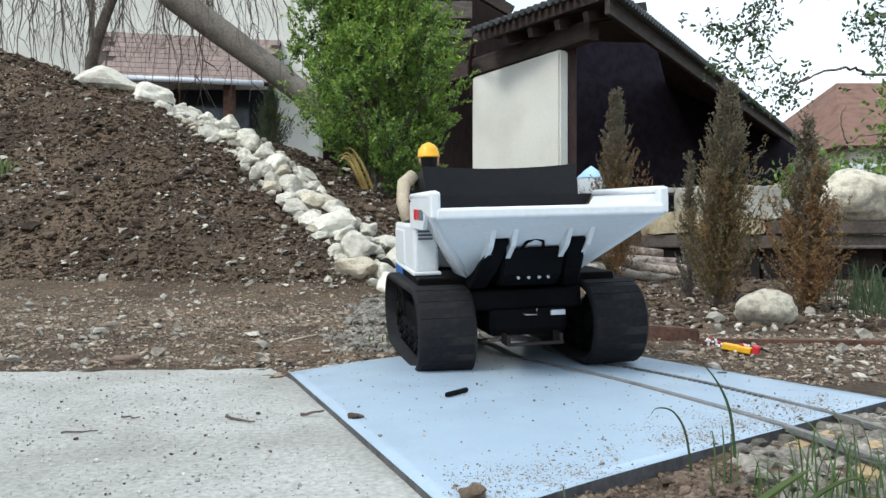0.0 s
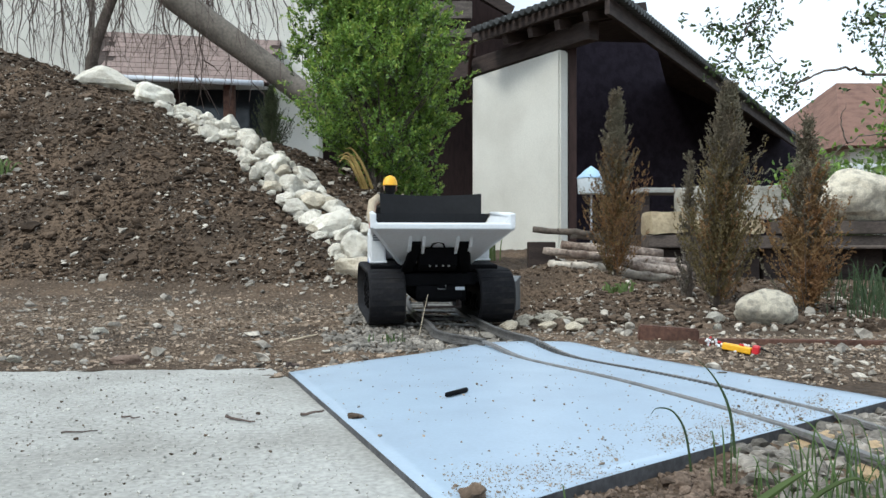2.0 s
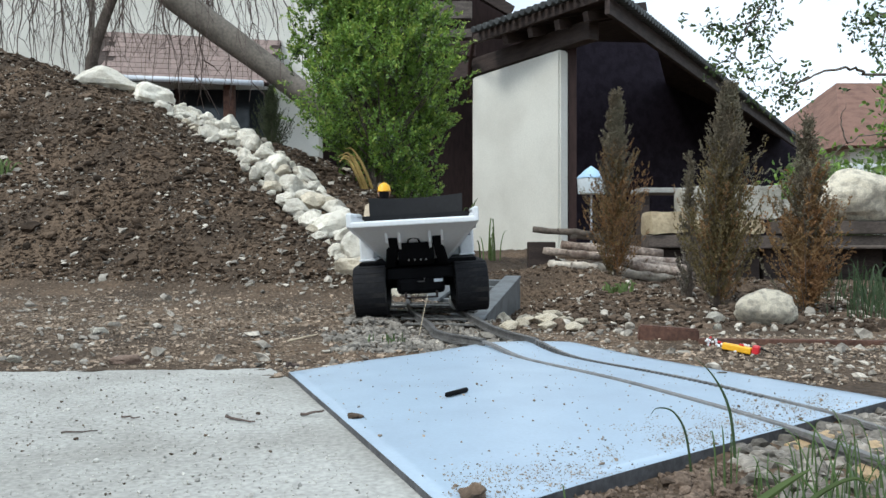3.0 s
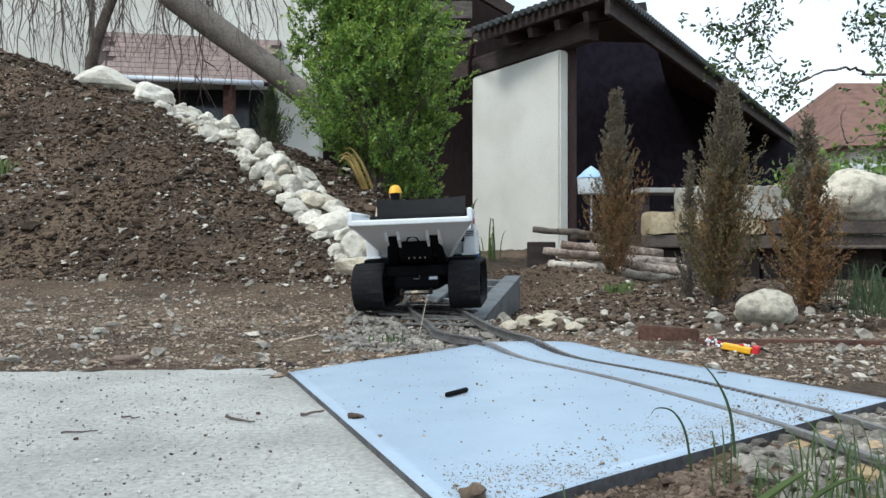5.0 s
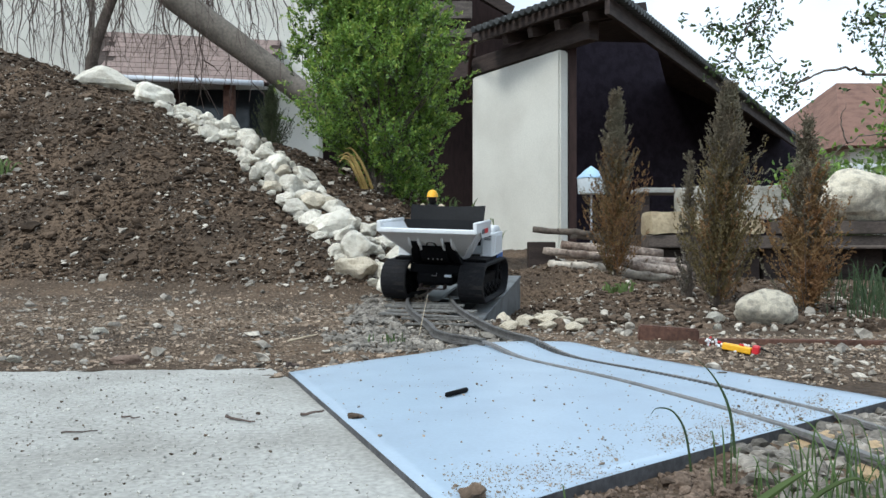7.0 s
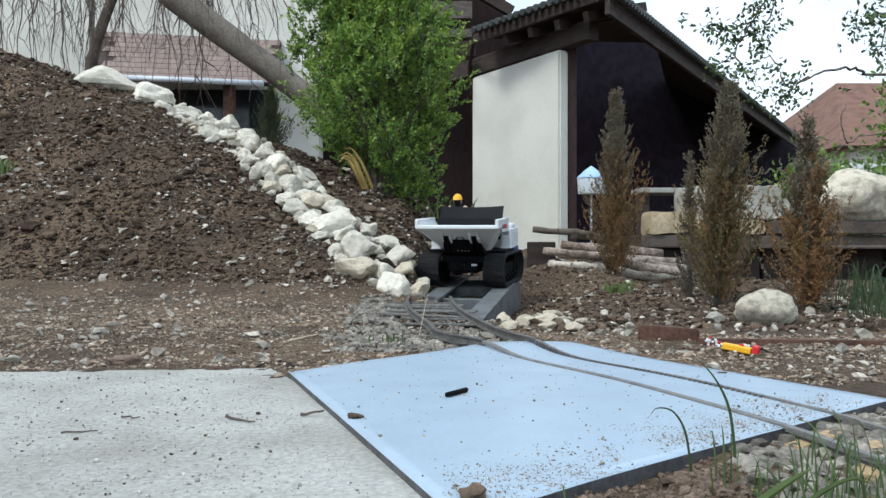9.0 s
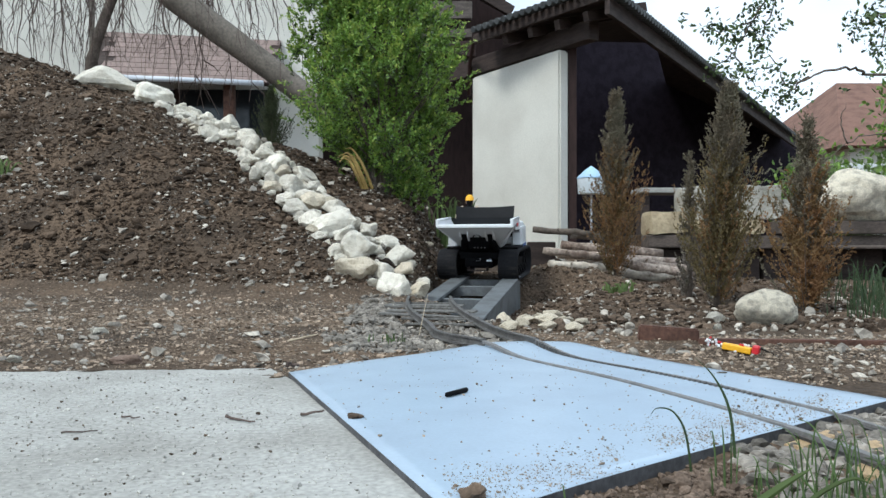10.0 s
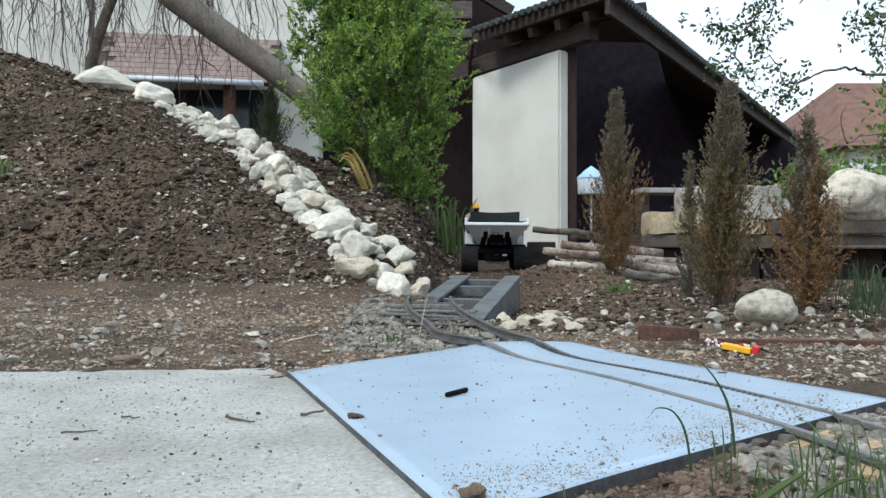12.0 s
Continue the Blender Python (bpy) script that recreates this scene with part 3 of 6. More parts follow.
    tile = finish("roof_tile", bm, ROOF_TILE)
    for d, length in ((RIGHT_DIR, 11.2), (LEFT_DIR, 1.75)):
        n = int(length / 0.09)
        nrm = Vector((-d.y, d.x)) if d.x > 0 else Vector((d.y, -d.x))
        for k in range(n):
            p = c + Vector((d.x, d.y, 0)) * (0.05 + k * 0.09) + Vector((0, 0, 0.03 if d.x > 0 else 0.115 - 0.06 * k / n))
            ang = math.atan2(-nrm.x, nrm.y)
            shared("roof_tile", tile, roof, Matrix.LocRotScale(p, Euler((0, 0, ang)), None))
    # rafter tails and purlin under the left eave
    for k in range(4):
        p = c + Vector((LEFT_DIR.x, LEFT_DIR.y, 0)) * (0.28 + 0.36 * k) - Vector((0, 0, 0.09))
        bm = bmesh.new()
        beam(bm, p + Vector((0.03, 0.03, 0)), p + Vector((0.75, 0.62, 0.28)), 0.07, 0.10)
        part("rafter", bm, DARK_WOOD, roof)
    bm = bmesh.new()
    pd = (Vector((0.345, 9.22)) - Vector((1.255, 7.9))).normalized()
    s = Vector((1.30, 7.93, 2.36)) - Vector((pd.x, pd.y, 0)) * 0.36
    beam(bm, s, s + Vector((pd.x, pd.y, 0)) * 2.6, 0.14, 0.20)
    part("purlin", bm, DARK_WOOD, house)
    bm = bmesh.new()
    beam(bm, (0.30, 10.0, 3.62), (0.90, 10.0, 3.27), 0.10, 0.14)
    part("rafter", bm, DARK_WOOD, house, "dark sloping rafter of the upper roof")
    # balcony boards above
    for z0, z1 in ((2.87, 2.98), (3.11, 3.33), (3.42, 3.6)):
        bm = bmesh.new()
        box(bm, (-0.6, 9.75, z0), (0.37, 9.80, z1), bevel=0.006)
        part("balcony_board", bm, BALCONY_WOOD, house)
    bm = bmesh.new()
    box(bm, (0.22, 9.82, 2.3), (0.30, 9.9, 3.8), bevel=0.005)
    part("balcony_post", bm, DARK_WOOD, house)
    bm = bmesh.new()
    beam(bm, (-0.7, 9.85, 2.73), (0.42, 9.85, 2.73), 0.16, 0.2)
    part("balcony_beam", bm, BROWN_WOOD, house)
    bm = bmesh.new()
    tube(bm, [(0.345, 8.55, 2.53), (0.33, 9.1, 2.45), (0.315, 9.19, 2.35), (0.315, 9.19, 2.02)], 0.025, 8)
    part("downpipe", bm, BROWN_WOOD, house)
    # shingled canopy over the window
    canopy = part("canopy", canopy_frame(), DARK_WOOD, house)
    build_shingles(canopy)
    bm = bmesh.new()
    tube(bm, [(-3.98, 8.76, 2.15), (-2.05, 8.76, 2.07)], 0.035, 8)
    part("gutter", bm, GUTTER, house, "pale metal gutter")
    bm = bmesh.new()
    box(bm, (-3.95, 9.54, 1.2), (-2.1, 9.60, 2.16))
    win = part("window", bm, GLASS_DARK, house, "dark window under the canopy")
    bm = bmesh.new()
    for x in (-3.93, -3.3, -2.66, -2.12):
        box(bm, (x - 0.03, 9.52, 1.2), (x + 0.03, 9.56, 2.17), bevel=0.004)
    box(bm, (-3.97, 9.51, 1.14), (-2.08, 9.555, 1.20), bevel=0.004)
    part("window_frame", bm, BROWN_WOOD, win)
    bm = bmesh.new()
    box(bm, (-2.55, 8.9, 1.0), (-2.43, 9.0, 2.15), bevel=0.006)
    part("canopy_post", bm, RUST, house, "reddish brown post")


def canopy_frame():
    bm = bmesh.new()
    quad_slab(bm, (-4.0, 8.8, 2.15), (-2.0, 8.8, 2.08), (-2.02, 9.57, 2.76), (-4.25, 9.57, 2.88), 0.04)
    return bm


def build_shingles(parent):
    bm = bmesh.new()
    box(bm, (-0.0985, 0, 0), (0.0985, 0.135, 0.010), bevel=0.001)
    me = finish("shingle", bm, SHINGLE)
    rows, pitch = 9, math.atan2(0.71, 0.77)
    for r in range(rows):
        u = r / rows
        left, right = -4.0 - 0.25 * u, -2.0 - 0.02 * u
        low, high = 2.15 + 0.73 * u, 2.08 + 0.68 * u
        for k in range(13):
            x = -4.3 + k * 0.198 + (0.1 if r % 2 else 0)
            if x - 0.09 < left or x + 0.07 > right:
                continue
            z = low + (high - low) * (x - left) / (right - left)
            shared("shingle", me, parent, Matrix.LocRotScale((x, 8.8 + 0.77 * u, z + 0.004), Euler((pitch - 0.05, 0.033, 0)), None))


build_house()


# ---- tracked dumper ----
TRACK_W, TRACK_H, TRACK_L, TRACK_X = 0.089, 0.1366, 0.41, 0.1375
WHEELS = []


def belt_outline(inset=0.0, n=9):
    """Side view of the belt as y, z pairs: two round ends."""
    r = TRACK_H / 2 - inset
    half = TRACK_L / 2 - TRACK_H / 2
    pts = []
    for k in range(n + 1):
        a = -math.pi / 2 + math.pi * k / n
        pts.append((half + r * math.cos(a), TRACK_H / 2 + r * math.sin(a)))
    for k in range(n + 1):
        a = math.pi / 2 + math.pi * k / n
        pts.append((-half + r * math.cos(a), TRACK_H / 2 + r * math.sin(a)))
    return pts


def belt_mesh():
    bm = bmesh.new()
    w = TRACK_W / 2
    outer, inner = belt_outline(0.0, 14), belt_outline(0.010, 14)
    loops = []
    for x, prof in ((-w, inner), (-w, belt_outline(0.003, 14)), (-w + 0.003, outer), (w - 0.003, outer), (w, belt_outline(0.003, 14)), (w, inner)):
        loops.append([bm.verts.new((x, y, z)) for y, z in prof])
    m = len(outer)
    for a, b in zip(loops, loops[1:] + loops[:1]):
        for k in range(m):
            f = bm.faces.new((a[k], a[(k + 1) % m], b[(k + 1) % m], b[k]))
            f.smooth = True
    bmesh.ops.recalc_face_normals(bm, faces=bm.faces)
    return bm


def lug_mesh():
    bm = bmesh.new()
    box(bm, (-TRACK_W / 2 + 0.004, -0.0082, -0.0012), (TRACK_W / 2 - 0.004, 0.0082, 0.0002), bevel=0.0004)
    return finish("tread_lug", bm, RUBBER)


def wheel_mesh(r, w, holes=6):
    bm = bmesh.new()
    tube(bm, [(-w / 2, 0, 0), (-w / 2 + 0.003, 0, 0), (w / 2 - 0.003, 0, 0), (w / 2, 0, 0)], [r - 0.003, r, r, r - 0.003], 20)
    for k in range(holes):
        a = 2 * math.pi * k / holes
        c = Vector((0, math.cos(a), math.sin(a))) * r * 0.62
        for s in (-1, 1):
            tube(bm, [c + Vector((s * w / 2, 0, 0)), c + Vector((s * (w / 2 + 0.003), 0, 0))], r * 0.16, 6)
    for s in (-1, 1):
        tube(bm, [(s * w / 2, 0, 0), (s * (w / 2 + 0.006), 0, 0)], [r * 0.35, r * 0.28], 10)
    return finish("wheel", bm, BLACK_METAL)


def build_dumper():
    d = thing("tracked_dumper", "white and black tracked toy dumper with a tipping skip", "dumper")
    lug = lug_mesh()
    big, small = wheel_mesh(0.050, 0.05), wheel_mesh(0.024, 0.055, 4)
    half = TRACK_L / 2 - TRACK_H / 2
    for s in (-1, 1):
        belt = part("rubber_track", belt_mesh(), RUBBER, d, "black ribbed rubber track, dusty")
        belt.matrix_basis = pose(s * TRACK_X, 0, 0)
        per = 2 * 2 * half + math.pi * TRACK_H
        n = 34
        for k in range(n):
            q = per * k / n
            r = TRACK_H / 2
            if q < 2 * half:
                p, a = (q - half, 0.0), math.pi
            elif q < 2 * half + math.pi * r:
                u = (q - 2 * half) / r
                p, a = (half + r * math.sin(u), r - r * math.cos(u)), math.pi + u
            elif q < 4 * half + math.pi * r:
                p, a = (half - (q - 2 * half - math.pi * r), 2 * r), 0.0
            else:
                u = (q - 4 * half - math.pi * r) / r
                p, a = (-half - r * math.sin(u), r + r * math.cos(u)), u
            shared("tread_lug", lug, belt, Matrix.LocRotScale((0, p[0], p[1]), Euler((a, 0, 0)), None))
        bm = bmesh.new()
        box(bm, (-0.02, -half, 0.045), (0.02, half, 0.09), bevel=0.004)
        part("track_frame", bm, BLACK_METAL, d, at=pose(s * TRACK_X, 0, 0))
        for y in (-half, half):
            WHEELS.append((shared("drive_wheel", big, d, pose(s * TRACK_X, y, TRACK_H / 2)), 0.055))
        for y in (-0.09, -0.03, 0.03, 0.09):
            WHEELS.append((shared("road_wheel", small, d, pose(s * TRACK_X, y, 0.036)), 0.034))
    # chassis between the tracks
    bm = bmesh.new()
    box(bm, (-0.066, -0.16, 0.055), (0.066, 0.17, 0.10), bevel=0.012)
    box(bm, (-0.092, 0.02, 0.06), (0.092, 0.09, 0.10), bevel=0.005)
    box(bm, (-0.092, -0.15, 0.096), (0.092, 0.16, 0.128), bevel=0.004)
    part("chassis", bm, BLACK_METAL, d, "black steel chassis")
    bm = bmesh.new()
    box(bm, (-0.045, -0.196, 0.046), (0.045, -0.190, 0.051), bevel=0.0015)
    for s in (-1, 1):
        box(bm, (s * 0.042 - 0.003, -0.192, 0.046), (s * 0.042 + 0.003, -0.16, 0.062), bevel=0.001)
    part("tow_bar", bm, TOW_IRON, d, "thin dark tow bar")
    bm = bmesh.new()
    tube(bm, [(-0.008, -0.160, 0.090), (-0.008, -0.170, 0.090), (0.010, -0.172, 0.090), (0.010, -0.172, 0.099)], 0.0016, 6)
    part("tow_hook", bm, CHROME, d, "bare metal hook")
    bm = bmesh.new()
    box(bm, (0.036, -0.1635, 0.086), (0.060, -0.158, 0.094), bevel=0.001)
    part("rear_lamp", bm, GUTTER, d, "small pale lamp glass")
    # swivelling upper works
    bm = bmesh.new()
    tube(bm, [(0, 0.02, 0.124), (0, 0.02, 0.133)], 0.085, 24)
    box(bm, (-0.162, -0.125, 0.132), (0.162, 0.18, 0.147), bevel=0.003)
    up = part("turntable", bm, BLACK_METAL, d, "black swivelling deck")
    bm = bmesh.new()
    tube(bm, [(-0.022, -0.225, 0.192), (-0.016, -0.242, 0.206), (-0.004, -0.245, 0.211), (0.008, -0.242, 0.207), (0.014, -0.225, 0.192)], 0.0026, 6)
    part("hose", bm, BLACK_METAL, up)
    for s in (-1, 1):
        bm = bmesh.new()
        prism(bm, [(-0.06, 0.135), (-0.165, 0.132), (-0.205, 0.162), (-0.256, 0.208), (-0.246, 0.219), (-0.15, 0.18), (-0.06, 0.15)], "x", s * 0.058 - 0.013, s * 0.058 + 0.013)
        for v in bm.verts:
            v.co.x += s * 0.35 * max(0.0, 0.18 - v.co.z)
        bmesh.ops.bevel(bm, geom=list(bm.edges), offset=0.002, segments=1, affect="EDGES")
        part("tilt_arm", bm, BLACK_METAL, up)
    bm = bmesh.new()
    prism(bm, [(-0.12, 0.136), (-0.178, 0.136), (-0.205, 0.152), (-0.232, 0.198), (-0.215, 0.192), (-0.12, 0.148)], "x", -0.047, 0.047)
    bmesh.ops.bevel(bm, geom=list(bm.edges), offset=0.003, segments=2, affect="EDGES")
    part("tilt_bracket", bm, BLACK_METAL, up)
    for x in (-0.020, -0.004, 0.012, 0.026):
        bm = bmesh.new()
        tube(bm, [(x, -0.198, 0.152), (x, -0.206, 0.150)], 0.0024, 8)
        part("bolt", bm, CHROME, up, "bare metal bolt")
    build_skip(up)
    build_body(up)
    for s in (-1, 1):
        bm = bmesh.new()
        box(bm, (s * 0.162 - 0.002, 0.09, 0.128), (s * 0.162 + 0.002, 0.215, 0.150), bevel=0.001)
        part("blue_stripe", bm, BLUE_PAINT, up, "blue stripe on the side")
        for k in range(3):
            bm = bmesh.new()
            front = -0.0865 if s < 0 else -0.0015
            box(bm, (s * 0.143 - 0.012, front, 0.206 + 0.006 * k), (s * 0.143 + 0.012, front + 0.004, 0.2095 + 0.006 * k))
            part("print", bm, INK, up, "small dark printed line")
    bm = bmesh.new()
    box(bm, (-0.15, 0.11, 0.222), (-0.06, 0.20, 0.248), bevel=0.008)
    part("seat", bm, BLACK_SHEET, up)
    bm = bmesh.new()
    box(bm, (-0.145, 0.195, 0.225), (-0.06, 0.209, 0.295), bevel=0.006)
    part("seat_back", bm, BLACK_SHEET, up)
    part("doll", doll_mesh(), [BEIGE, ORANGE, SKIN, YELLOW, BLACK_SHEET], up, "worker doll with yellow helmet and beige sleeves", smooth=True)
    return d, up


def build_skip(up):
    t = 0.006
    lip_y, lip_z, hw, top = -0.312, 0.252, 0.160, 0.276
    foot_y, foot_z, fw = -0.135, 0.150, 0.082
    rear_y, rear_w = -0.05, 0.158
    bm = bmesh.new()
    quad_slab(bm, (-hw, lip_y, lip_z), (hw, lip_y, lip_z), (fw, foot_y, foot_z + 0.006), (-fw, foot_y, foot_z + 0.006), t)
    part("skip_apron", bm, WHITE_PAINT, up, "white sloping apron of the skip")
    bm = bmesh.new()
    quad_slab(bm, (-fw, foot_y, foot_z + 0.006), (fw, foot_y, foot_z + 0.006), (fw, rear_y, foot_z + 0.006), (-fw, rear_y, foot_z + 0.006), t)
    part("skip_floor", bm, WHITE_PAINT, up)
    bm = bmesh.new()
    quad_slab(bm, (-fw, rear_y, foot_z), (fw, rear_y, foot_z), (rear_w, rear_y + 0.012, top), (-rear_w, rear_y + 0.012, top), t)
    part("skip_rear", bm, BLACK_SHEET, up, "matt black rear wall of the skip")
    for s in (-1, 1):
        bm = bmesh.new()
        quad_slab(bm, (s * hw, lip_y, top), (s * rear_w, rear_y, top), (s * fw * 1.05, rear_y, foot_z), (s * hw, lip_y, lip_z - 0.006), t * s)
        quad_slab(bm, (s * hw, lip_y, lip_z - 0.006), (s * fw * 1.05, rear_y, foot_z), (s * fw, foot_y, foot_z), (s * hw * 0.98, lip_y + 0.004, lip_z - 0.008), t * s)
        tube(bm, [(s * hw, lip_y, top), (s * rear_w, rear_y, top)], 0.006, 8)
        box(bm, (s * hw - 0.007, lip_y - 0.006, lip_z - 0.008), (s * hw + 0.007, lip_y + 0.012, top + 0.004), bevel=0.003)
        part("skip_side", bm, WHITE_PAINT, up)
    for s in (-1, 1):
        bm = bmesh.new()
        prism(bm, [(-0.262, 0.268), (-0.05, 0.268), (-0.05, 0.226), (-0.205, 0.226)], "x", s * 0.157, s * 0.163)
        part("skip_panel", bm, WHITE_PAINT, up, "upright white panel below the rim")
        for y0, y1, mt in ((-0.168, -0.136, RED), (-0.130, -0.112, RED), (-0.215, -0.174, INK)):
            bm = bmesh.new()
            box(bm, (s * 0.1625, y0, 0.240), (s * 0.1645, y1, 0.256), bevel=0.0006)
            part("side_print", bm, mt, up, "small printed bar on the skip's side")
    bm = bmesh.new()
    box(bm, (-hw, lip_y - 0.007, lip_z - 0.010), (hw, lip_y + 0.006, lip_z + 0.006), bevel=0.004)
    part("skip_lip", bm, WHITE_PAINT, up)
    # back guard, sagging a little along its top
    bm = bmesh.new()
    n = 10
    rows = []
    for k in range(n + 1):
        u = 2 * k / n - 1
        rows.append([bm.verts.new((u * w, y + 0.010 * (1 - u * u) + o, z - (0.006 * (1 - u * u) if z > 0.3 else 0))) for w, y, z, o in ((0.129, -0.06, 0.19, 0), (0.136, -0.016, 0.329, 0), (0.136, -0.016, 0.329, 0.005), (0.129, -0.06, 0.19, 0.005))])
    for r0, r1 in zip(rows, rows[1:]):
        for k in range(4):
            bm.faces.new((r0[k], r0[(k + 1) % 4], r1[(k + 1) % 4], r1[k]))
    bm.faces.new(rows[0][::-1])
    bm.faces.new(rows[-1])
    bmesh.ops.recalc_face_normals(bm, faces=bm.faces)
    part("back_guard", bm, BLACK_SHEET, up, "matt black back guard")
    for x in (-0.072, -0.040, 0.040, 0.072):
        bm = bmesh.new()
        prism(bm, [(-0.288, 0.240), (-0.185, 0.180), (-0.185, 0.160), (-0.255, 0.200)], "x", x - 0.0035, x + 0.0035)
        part("rib", bm, WHITE_PAINT, up)


def build_body(up):
    for s in (-1, 1):
        bm = bmesh.new()
        front = -0.085 if s < 0 else 0.0
        box(bm, (s * 0.162, front, 0.152), (s * 0.122, 0.215, 0.230), bevel=0.005)
        box(bm, (s * 0.165, front - 0.003, 0.148), (s * 0.118, 0.215, 0.154), bevel=0.002)
        part("side_box", bm, WHITE_PAINT, up, "white body side")
        bm = bmesh.new()
        box(bm, (s * 0.1615, 0.05, 0.158), (s * 0.165, 0.19, 0.218), bevel=0.001)
        part("side_panel", bm, WHITE_PAINT, up)
    bm = bmesh.new()
    box(bm, (-0.120, 0.03, 0.150), (0.120, 0.215, 0.225), bevel=0.006)
    part("engine_cover", bm, WHITE_PAINT, up)
    bm = bmesh.new()
    box(bm, (0.03, 0.07, 0.222), (0.155, 0.20, 0.252), bevel=0.012)
    part("hood", bm, WHITE_PAINT, up)


def doll_mesh():
    bm = bmesh.new()
    hx, hy, up = -0.101, 0.150, 0.004
    # torso, head, helmet with brim, sleeves; head blackened to paint the face's shade
    tube(bm, [(hx, hy + 0.01, 0.245), (hx, hy + 0.01, 0.27), (hx, hy + 0.005, 0.31), (hx, hy, 0.325)], [0.026, 0.029, 0.029, 0.014], 12, mi=4)
    tube(bm, [(hx, hy, 0.322), (hx, hy, 0.336), (hx, hy, 0.35), (hx, hy, 0.358)], [0.010, 0.0165, 0.018, 0.015], 12, mi=4)
    tube(bm, [(hx, hy, 0.350), (hx, hy, 0.353), (hx, hy, 0.365), (hx, hy, 0.374), (hx, hy, 0.378)], [0.0225, 0.021, 0.019, 0.012, 0.003], 14, mi=3)
    for s in (-1, 1):
        tube(bm, [(hx + s * 0.017, hy - 0.004, 0.353), (hx + s * 0.0165, hy - 0.006, 0.334)], [0.0035, 0.002], 6, mi=2)
    box(bm, (hx - 0.015, hy - 0.031, 0.3495), (hx + 0.015, hy - 0.010, 0.3525), bevel=0.001, mi=3)
    for s in (-1, 1):
        tube(bm, [(hx + s * 0.030, hy, 0.315), (hx + s * 0.050, hy - 0.012, 0.30), (hx + s * 0.056, hy - 0.03, 0.265), (hx + s * 0.050, hy - 0.045, 0.235)], [0.013, 0.0135, 0.012, 0.010], 10, mi=0)
        tube(bm, [(hx + s * 0.015, hy, 0.25), (hx + s * 0.018, hy - 0.05, 0.252), (hx + s * 0.018, hy - 0.06, 0.23)], [0.016, 0.015, 0.012], 10, mi=1)
    for v in bm.verts:
        if v.co.z > 0.26:
            v.co.z += up
    return bm


dumper, turntable = build_dumper()


# ---- plants ----
def leaf_cards(centers, dirs, length, width, mats, idx, curl=0.25, seed=1):
    """Leaves as bent six-sided blades at centres, pointing along dirs."""
    g = np.random.default_rng(seed)
    n = len(centers)
    d = dirs / (np.linalg.norm(dirs, axis=1, keepdims=True) + 1e-9)
    r = g.normal(size=(n, 3))
    side = np.cross(d, r)
    side /= np.linalg.norm(side, axis=1, keepdims=True) + 1e-9
    up = np.cross(side, d)
    L = (length * g.uniform(0.65, 1.3, n))[:, None]
    W = (width * g.uniform(0.7, 1.25, n))[:, None]
    base = centers
    mid1 = base + d * L * 0.35
    mid2 = base + d * L * 0.75 - up * L * curl * 0.4
    tip = base + d * L - up * L * curl
    v = np.stack([base, mid1 + side * W * 0.5, mid2 + side * W * 0.4, tip, mid2 - side * W * 0.4, mid1 - side * W * 0.5], 1).reshape(-1, 3)
    k = np.arange(n)[:, None] * 6
    f = np.concatenate([k + np.array([[0, 1, 5]]), k + np.array([[1, 2, 4]]), k + np.array([[1, 4, 5]]), k + np.array([[2, 3, 4]])], 0)
    mi = np.concatenate([idx] * 4)
    return from_arrays("leaves", v, f, mats, mat_idx=mi)


SHRUB_FORM = ((0.0, 0.15, 0.06), (0.17, 0.30, 0.045), (0.33, 0.41, 0.02), (0.49, 0.50, -0.03), (0.81, 0.50, -0.07), (1.13, 0.33, -0.095), (1.42, 0.08, -0.09))


def shrub_form(h):
    """Half width and sideways shift of the shrub at a height."""
    for a, b in zip(SHRUB_FORM, SHRUB_FORM[1:]):
        if h <= b[0]:
            u = (h - a[0]) / (b[0] - a[0])
            return a[1] + (b[1] - a[1]) * u, a[2] + (b[2] - a[2]) * u
    return SHRUB_FORM[-1][1:]


